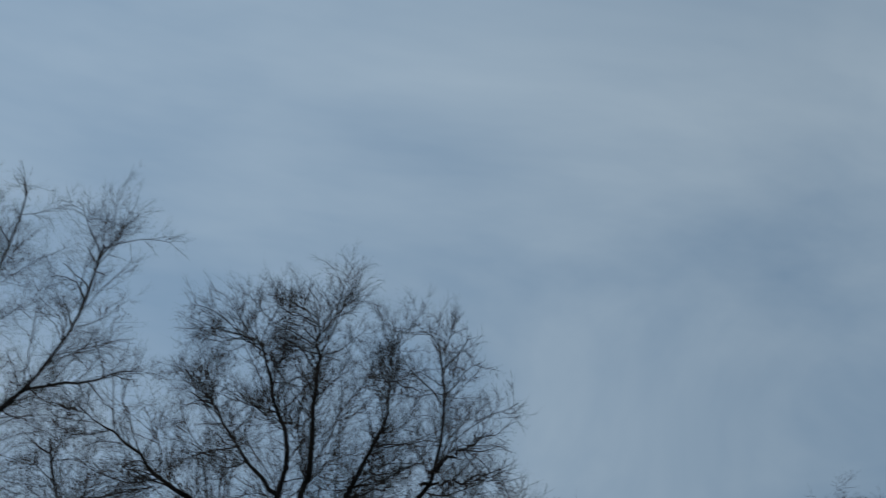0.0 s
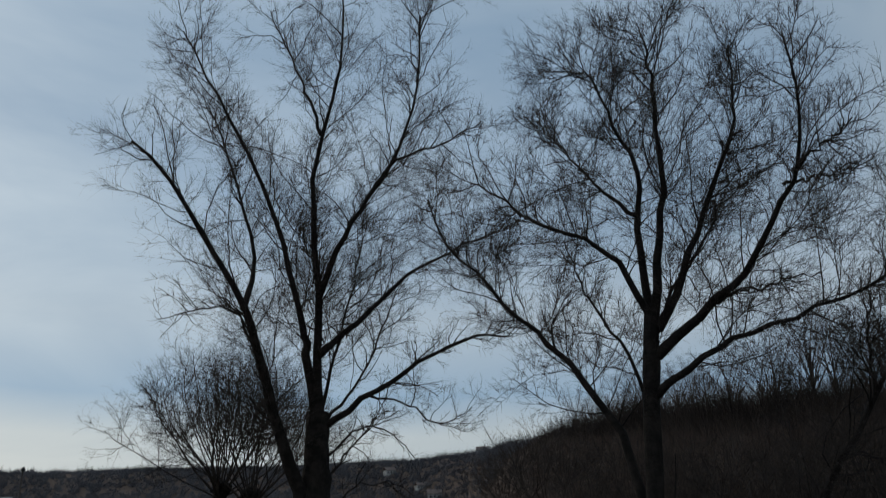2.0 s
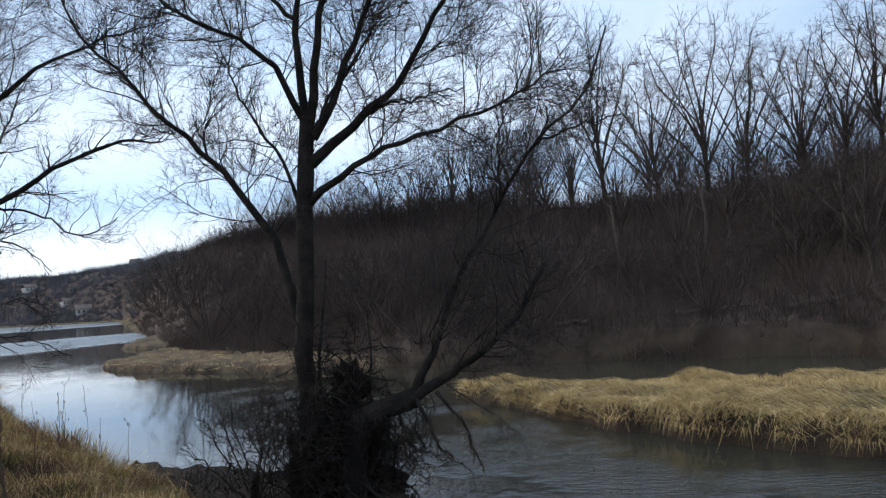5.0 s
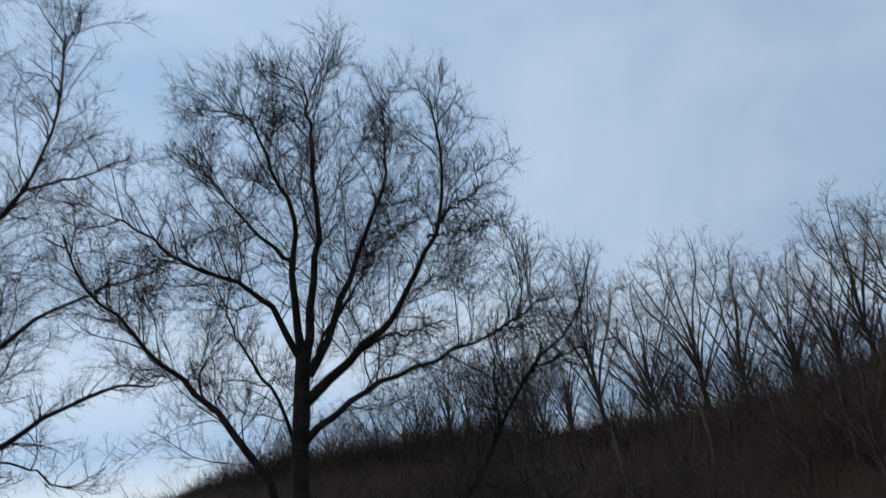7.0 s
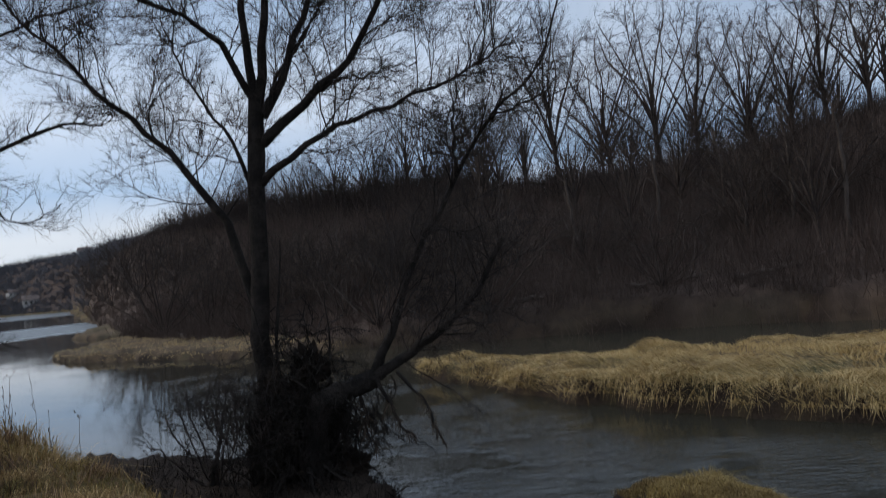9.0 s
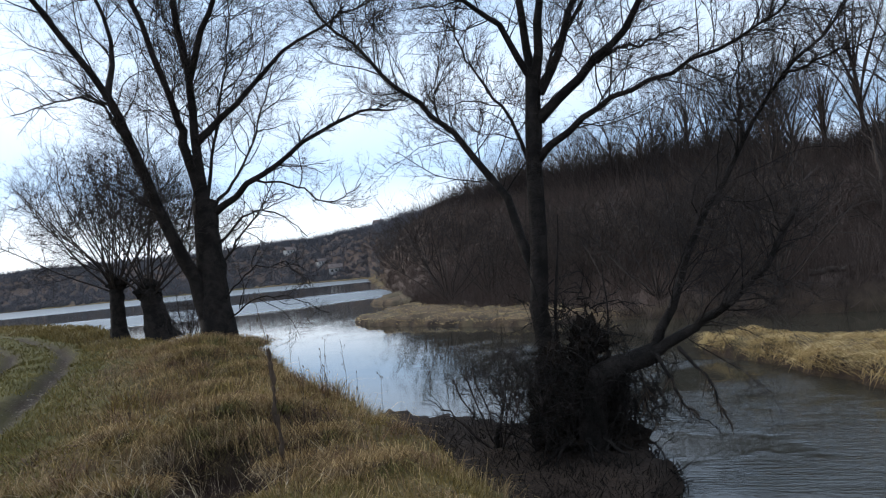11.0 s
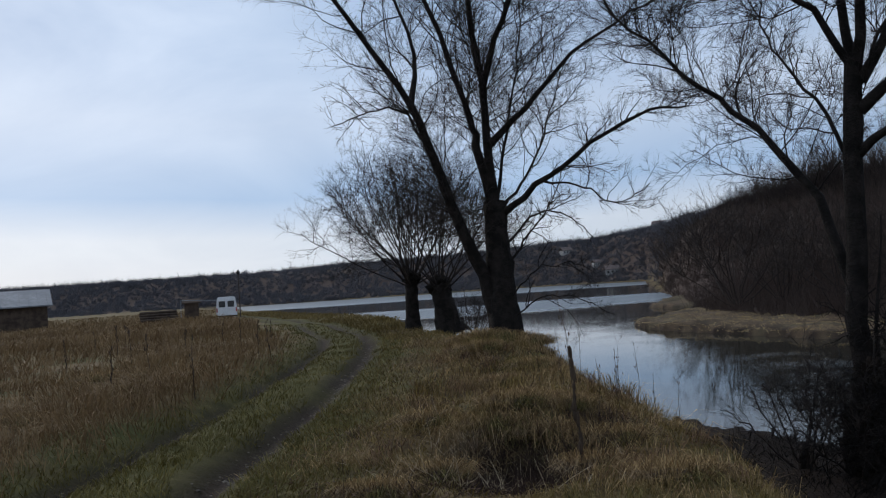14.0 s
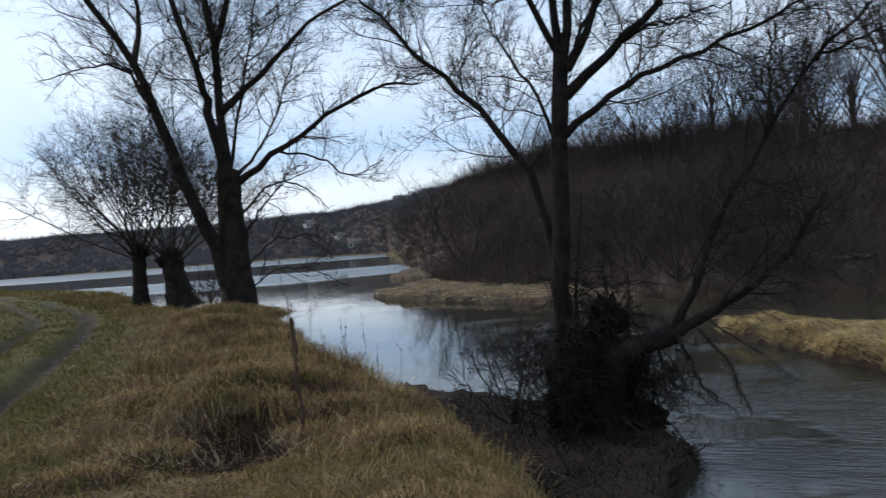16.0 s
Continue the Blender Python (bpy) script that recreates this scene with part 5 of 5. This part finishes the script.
tagged(tangle, "dark flood-borne tangle of mud, sticks and stems round the willow's foot", "debris")


def hanging(pts, r, seed):
    rng = np.random.default_rng(seed)
    l, q = limb_tube(pts, r, r * 0.4, 10, 6, rng, 0.02)
    ob = new("hanging_branch")
    ob.location = pts[0]
    o = np.array(pts[0])
    part("branch", tri_mesh("branch", *tubes((l - o)[None], q[None], 6), BARK, True), BARK, ob)
    S, sr = sprout(rng, l[None], q[None], 60, 0.2, 0.3, 5, -0.5, 60, 0.006, 0.25)
    tagged(part("caught_grass", tri_mesh("caught_grass", *tubes(S - o, sr, 3), WEED), WEED, ob, "dark flood wrack caught on the branch"), kind="stuff")
    return tagged(ob, "drooping dead branch hung with dark flood wrack", "branch", "drooping branches")


hanging([(6.2, 9.55, 0.12), (6.25, 9.35, -0.2), (6.32, 9.2, -0.5), (6.42, 9.1, -0.68)], 0.035, 71)
hanging([(6.42, 9.35, 0.2), (6.55, 9.0, -0.15), (6.6, 8.8, -0.5), (6.63, 8.7, -0.8)], 0.03, 72)
hanging([(6.05, 9.75, 0.05), (6.0, 9.6, -0.4), (6.05, 9.5, -0.8)], 0.03, 73)

bare_tree("shrub", 16, ([(4.3, 11.0, -1.3), (4.32, 11.0, -1.0), (4.35, 11.0, -0.8)], 0.05, 0.04), bush_limbs(np.random.default_rng(5), (4.35, 11.0, -1.2), 11, 1.5, 0.9, 0.009),
          "dark leafless shrub at the water's edge", density=0.5, reach=0.36, twig=0.004, up=0.03)
bare_tree("shrub", 18, ([(4.9, 10.5, -1.3), (4.9, 10.5, -1.0), (4.9, 10.5, -0.7)], 0.05, 0.04), bush_limbs(np.random.default_rng(15), (4.8, 10.6, -1.2), 10, 1.5, 0.7, 0.009),
          "dark leafless shrub crowding the willow's foot", density=0.5, reach=0.34, twig=0.004, up=0.03)

bare_tree("shrub", 19, ([(0.1, 30.4, -0.9), (0.1, 30.4, -0.6), (0.12, 30.4, -0.3)], 0.06, 0.05), bush_limbs(np.random.default_rng(25), (0.1, 30.4, -0.7), 16, 1.9, 1.3, 0.02),
          "dark leafless shrub between the willows on the bank", density=0.45, reach=0.4, twig=0.004, up=0.02)

roots = new("exposed_roots")
roots.location = (5.3, 10.2, -1.2)
rr = np.random.default_rng(23)
for i in range(10):
    a0 = -2.8 + i * 0.36 + rr.normal() * 0.2
    reach0 = 0.5 + 0.7 * rr.random()
    c0, s0 = math.cos(a0), math.sin(a0)
    pts = [(0.35 * c0, 0.35 * s0, 0.25), (0.6 * reach0 * c0, 0.6 * reach0 * s0, 0.12 + 0.1 * rr.random()), (reach0 * c0, reach0 * s0, 0.02), (1.15 * reach0 * c0 + rr.normal() * 0.1, 1.15 * reach0 * s0, -0.25)]
    l, q = limb_tube(pts, 0.03 + 0.02 * rr.random(), 0.008, 10, 6, rr, 0.02)
    part("root", tri_mesh("root", *tubes(l[None], q[None], 6), BARK, True), BARK, roots)
tagged(roots, "dark exposed willow roots running over the muddy bank", "roots")

rng = np.random.default_rng(66)
x, y = rng.uniform(2.2, 6.6, 2600), rng.uniform(4.0, 13.5, 2600)
z, s1, s2, s3, s4, u = land(x, y)
ok = (s2 > -0.2) & (z > -1.42) & (s1 < -0.5)
x, y, z = x[ok], y[ok], z[ok]
stuff("flood_wrack", [stems(rng, x, y, z, 0.15 + 0.30 * rng.random(len(x)), 1.2, 6, 0.007 + 0 * x, 2)], BARK, "dark matted flood wrack over the muddy bench", "wrack")

stump = new("driftwood_snag")
stump.location = (4.95, 13.83, -1.4)
rng = np.random.default_rng(6)
for pts, r in (([(0, 0, -0.15), (0.01, 0, 0.1), (0.03, 0.02, 0.27)], 0.05), ([(-0.45, 0.1, -0.1), (-0.5, 0.1, 0.1), (-0.62, 0.12, 0.26)], 0.018)):
    l, q = limb_tube(pts, r, r * 0.5, 8, 6, rng, 0.008)
    part("snag", tri_mesh("snag", *tubes(l[None], q[None], 6), BARK, True), BARK, stump)
tagged(stump, "short dark driftwood snag sticking out of the shore mud", "driftwood")

log = new("driftwood_log", None)
log.location = (4.95, 6.95, -1.42)
for pts, r in (([(-0.2, 0.05, 0.04), (0.05, 0, 0.07), (0.35, -0.05, 0.02)], 0.10), ([(0.0, 0, 0.05), (-0.1, 0.1, 0.16), (-0.16, 0.2, 0.2)], 0.025)):
    l, q = limb_tube(pts, r, r * 0.6, 8, 7, rng, 0.012)
    part("log", tri_mesh("log", *tubes(l[None], q[None], 7), BARK, True), BARK, log)
tagged(log, "dark wet driftwood log lying in the shallows", "driftwood")


# stones washed bare in the wheel ruts
rng = np.random.default_rng(140)
n = 420
y = 6 + 24 * rng.random(n) ** 1.4
x = lane(y) + np.where(rng.random(n) < 0.8, 0.75, -0.75) + rng.normal(size=n) * 0.12
z = land(x, y)[0]
s = 0.008 + 0.024 * rng.random(n) ** 3
unit = np.array([(1, 0, 0), (0, 1, 0), (-1, 0, 0), (0, -1, 0), (0, 0, 0.8), (0, 0, -0.8)], float)
V = (unit[None] * (1 + 0.5 * rng.normal(size=(n, 6, 1)) * 0.5) * s[:, None, None] * np.array([1.3, 1.0, 0.7])) + np.stack([x, y, z + 0.006], -1)[:, None]
tri = np.array([(0, 1, 4), (1, 2, 4), (2, 3, 4), (3, 0, 4), (1, 0, 5), (2, 1, 5), (3, 2, 5), (0, 3, 5)])
STONE = two_tone("rut_stone", (0.09, 0.075, 0.06), (0.24, 0.205, 0.165), 6.0, 0.85, 0.2, island=True)
stuff("rut_stones", [(V.reshape(-1, 3), (np.arange(n)[:, None, None] * 6 + tri[None]).reshape(-1, 3))], STONE, "small grey-brown stones bared in the wheel ruts", "stones")



# ---- things in the distance ----
PAINT_WHITE = two_tone("white_paint", (0.72, 0.73, 0.74), (0.80, 0.80, 0.80), 0.8, 0.35, 0.5, strength=0.05)
GLASS_DARK = two_tone("dark_glazing", (0.02, 0.022, 0.025), (0.03, 0.033, 0.036), 1.0, 0.1, 0.5, strength=0.0)
RUBBER = two_tone("tyre_rubber", (0.02, 0.02, 0.02), (0.035, 0.035, 0.035), 5.0, 0.9, 0.2)
RED = two_tone("red_lamp", (0.35, 0.02, 0.02), (0.45, 0.03, 0.02), 5.0, 0.3, 0.5)
TIN = two_tone("weathered_sheet_roof", (0.20, 0.21, 0.225), (0.29, 0.30, 0.315), 0.5, 0.6, 0.3)
PLANK = two_tone("dark_plank_wall", (0.055, 0.040, 0.032), (0.11, 0.08, 0.06), 1.5, 0.9, 0.1)
PLASTER = two_tone("pale_plaster", (0.42, 0.41, 0.40), (0.55, 0.53, 0.50), 0.5, 0.9, 0.1)
TILE = two_tone("roof_tiles", (0.14, 0.11, 0.10), (0.22, 0.17, 0.15), 0.8, 0.85, 0.1)


def box(x0, y0, z0, x1, y1, z1, bevel=0.0):
    bm = bmesh.new()
    bmesh.ops.create_cube(bm, size=1)
    for v in bm.verts:
        v.co = Vector(((x0 + x1) / 2 + v.co.x * (x1 - x0), (y0 + y1) / 2 + v.co.y * (y1 - y0), (z0 + z1) / 2 + v.co.z * (z1 - z0)))
    if bevel:
        bmesh.ops.bevel(bm, geom=bm.edges[:], offset=bevel, segments=2, affect="EDGES", profile=0.6)
    return bm


def prism(profile, y0, y1):
    """A solid with the given outline in x and z, from y0 to y1."""
    bm = bmesh.new()
    a = [bm.verts.new((x, y0, z)) for x, z in profile]
    b = [bm.verts.new((x, y1, z)) for x, z in profile]
    bm.faces.new(a)
    bm.faces.new(b[::-1])
    for i in range(len(a)):
        j = (i + 1) % len(a)
        bm.faces.new((a[j], a[i], b[i], b[j]))
    bmesh.ops.recalc_face_normals(bm, faces=bm.faces[:])
    return bm


def van(x, y, z, turn):
    ob = new("van")
    ob.matrix_world = pose(x, y, z, 0, 0, turn)
    body = prism([(-1.0, 0.35), (1.0, 0.35), (1.02, 1.2), (0.9, 2.25), (0.78, 2.42), (-0.78, 2.42), (-0.9, 2.25), (-1.02, 1.2)], 0, 4.6)
    bmesh.ops.bevel(body, geom=body.edges[:], offset=0.05, segments=2, affect="EDGES")
    part("body", body, PAINT_WHITE, ob, "white panel body")
    part("bonnet", box(-0.95, 4.55, 0.4, 0.95, 5.4, 1.25, 0.12), PAINT_WHITE, ob)
    for s in (-1, 1):
        door = part("rear_door", box(min(s * 0.02, s * 0.86), -0.03, 0.55, max(s * 0.02, s * 0.86), 0.0, 2.2, 0.01), PAINT_WHITE, ob)
        part("window", box(min(s * 0.12, s * 0.74), -0.045, 1.38, max(s * 0.12, s * 0.74), -0.028, 1.98, 0.0), GLASS_DARK, door, "dark window pane")
        part("tail_lamp", box(min(s * 0.88, s * 1.0), -0.035, 0.9, max(s * 0.88, s * 1.0), 0.02, 1.3, 0.0), RED, ob, "red tail lamp")
        for wy in (0.9, 4.4):
            v, f = tubes(np.array([[(s * 0.78, wy, 0.33), (s * 0.84, wy, 0.33), (s * 0.96, wy, 0.33), (s * 1.0, wy, 0.33)]]), np.array([[0.27, 0.33, 0.33, 0.05]]), 18)
            part("wheel", tri_mesh("wheel", v, f, RUBBER), RUBBER, ob)
    part("bumper", box(-1.0, -0.1, 0.38, 1.0, 0.02, 0.55, 0.03), RUBBER, ob)
    return tagged(ob, "white panel van parked beyond the meadow, rear doors showing", "van")


vx, vy = 83 * math.sin(radians(-17.0)), 83 * math.cos(radians(-17.0))
van(vx, vy, ground_z(vx, vy) - 0.25, 17)


def shed(name, x, y, z, turn, w, dep, h, rise, wall, roof, label, cat, overhang=0.4, ribs=0):
    ob = new(name)
    ob.matrix_world = pose(x, y, z, 0, 0, turn)
    part("wall", prism([(-w / 2, -0.5), (w / 2, -0.5), (w / 2, h), (-w / 2, h)], 0, dep), wall, ob)
    a = w / 2 + overhang
    rf = part("roof", prism_side(a, dep, h, rise, overhang), roof, ob)
    for i in range(ribs):
        x0 = -a + (i + 0.5) * 2 * a / ribs
        bm = bmesh.new()
        bmesh.ops.create_cube(bm, size=1)
        L = math.hypot(dep / 2 + overhang, rise)
        bmesh.ops.transform(bm, matrix=pose(x0, (dep / 2 - overhang) / 2, h + rise / 2 + 0.16, math.degrees(math.atan2(rise, dep / 2 + overhang))) @ Matrix.Diagonal((0.08, L, 0.05, 1)), verts=bm.verts)
        part("roof_rib", bm, roof, rf)
    return tagged(ob, label, cat)


def prism_side(a, dep, h, rise, o):
    bm = bmesh.new()
    prof = [(-o, h - 0.02), (dep / 2, h + rise), (dep + o, h - 0.02), (dep + o, h + 0.12), (dep / 2, h + rise + 0.14), (-o, h + 0.12)]
    p = [bm.verts.new((-a, yy, zz)) for yy, zz in prof]
    q = [bm.verts.new((a, yy, zz)) for yy, zz in prof]
    for i in range(len(p)):
        j = (i + 1) % len(p)
        bm.faces.new((p[i], p[j], q[j], q[i]))
    for s, k in ((p, 1), (q, -1)):
        bm.faces.new((s[0], s[1], s[4], s[5])[::k])
        bm.faces.new((s[1], s[2], s[3], s[4])[::k])
    bmesh.ops.recalc_face_normals(bm, faces=bm.faces[:])
    return bm


bx, by, bz = place(-31.0, 95, 0)
shed("barn", bx, by, bz, 31, 9.5, 7.5, 2.5 - bz, 1.75, PLANK, TIN, "long low barn with dark plank walls and a pale sheet roof", "barn", 0.5, 12)
sx, sy, sz = place(-19.3, 86, 0)
shed("field_shed", sx, sy, sz, 19.3, 1.4, 1.6, 1.7 - sz, 0.35, PLANK, PLANK, "small brown timber field shed", "shed", 0.2)
pole = new("pale_pole")
px, py, pz = place(-20.0, 85, 0)
qx, qy, qz = place(-17.5, 84, 0)
for nm, pts, r in (("rail", [(0, 0, 2.05 - pz), ((qx - px) / 2, (qy - py) / 2, 1.95 - pz), (qx - px, qy - py, 1.8 - pz)], 0.035), ("post", [(0, 0, -0.3), (0, 0, 2.1 - pz)], 0.03), ("post", [(qx - px, qy - py, -0.3 + qz - pz), (qx - px, qy - py, 1.85 - pz)], 0.03)):
    l = smooth_line(pts, 6)
    part(nm, tri_mesh(nm, *tubes(l[None], np.full((1, 6), r), 8), TIN, True), TIN, pole)
pole.location = (px, py, pz)
tagged(pole, "long pale wooden rail on posts beside the parked van", "barrier")

mx, my, mz = place(-16.1, 86, 0)
mast = new("mast")
mast.location = (mx, my, mz)
for nm, pts, rr0, mt, lab in (("pole", [(0, 0, -0.3), (0, 0, 2.2 - mz), (0, 0, 4.5 - mz)], (0.07, 0.06, 0.05), DEADWOOD, ""), ("head", [(0, 0, 4.38 - mz), (0, 0, 4.6 - mz), (0, 0, 4.85 - mz)], (0.06, 0.24, 0.05), RUBBER, "dark rounded head")):
    part(nm, tri_mesh(nm, *tubes(np.array([smooth_line(pts, 9)]), np.interp(np.linspace(0, 2, 9), [0, 1, 2], rr0)[None], 9), mt, True), mt, mast, lab)
tagged(mast, "thin pole with a dark rounded head beside the parked van", "pole")

wx, wy, wz = place(-21.4, 84, 0)
stack = new("timber_stack")
stack.matrix_world = pose(wx, wy, wz, 0, 0, 21.4)
rs = random.Random(4)
for i in range(5):
    for j in range(5 - i):
        x0 = -1.75 + rs.uniform(-0.15, 0.15)
        v, f = tubes(np.array([[(x0, 0.3 * j + 0.15 * i, 0.14 + 0.25 * i), (x0 + 0.02, 0.3 * j + 0.15 * i, 0.14 + 0.25 * i), (x0 + 3.5, 0.3 * j + 0.15 * i, 0.14 + 0.25 * i), (x0 + 3.52, 0.3 * j + 0.15 * i, 0.14 + 0.25 * i)]]),
                     np.array([[0.01, 0.14, 0.13, 0.01]]), 9)
        part("log", tri_mesh("log", v, f, PLANK, True), PLANK, stack)
tagged(stack, "low stack of brown logs at the meadow's edge", "logs")

for az, d, w, turn in ((10.2, 335, 5.5, -8), (9.3, 360, 4, 10), (13.5, 345, 4.5, -20), (7.2, 398, 5, 15)):
    hx, hy, hz = place(az, d, 0)
    h = new("house")
    h.matrix_world = pose(hx, hy, hz, 0, 0, turn)
    s = w / 8
    part("wall", box(-4 * s, 0, -1.5, 4 * s, 7 * s, 3.0 * s), PLASTER, h)
    part("roof", prism_side(4.4 * s, 7 * s, 3.0 * s, 2.4 * s, 0.5 * s), TILE, h)
    for k in (-2.4, 0, 2.4):
        wdw = part("window", box((k - 0.5) * s, -0.06, 1.0 * s, (k + 0.5) * s, 0.02, 2.2 * s), GLASS_DARK, h)
    part("chimney", box(1.2 * s, 3.2 * s, 4.4 * s, 1.9 * s, 3.9 * s, 6.2 * s), TILE, h)
    tagged(h, "small pale house among the trees of the far hillside", "house", "houses on the far bank")

tx, ty, tz = place(-34.0, 64, 0.2)
big_field = bare_tree("field_tree", 17, ([(0, 0, -0.3), (0.1, 0, 2.5), (0, 0, 5.5)], 0.3, 0.16), bush_limbs(np.random.default_rng(9), (0, 0, 3.0), 14, 6.6, 2.8, 0.12),
                      "bare round-crowned tree standing by the barn", density=0.4, reach=0.9, twig=0.008, base=(0, 0, 0))
big_field.location = (tx, ty, tz)
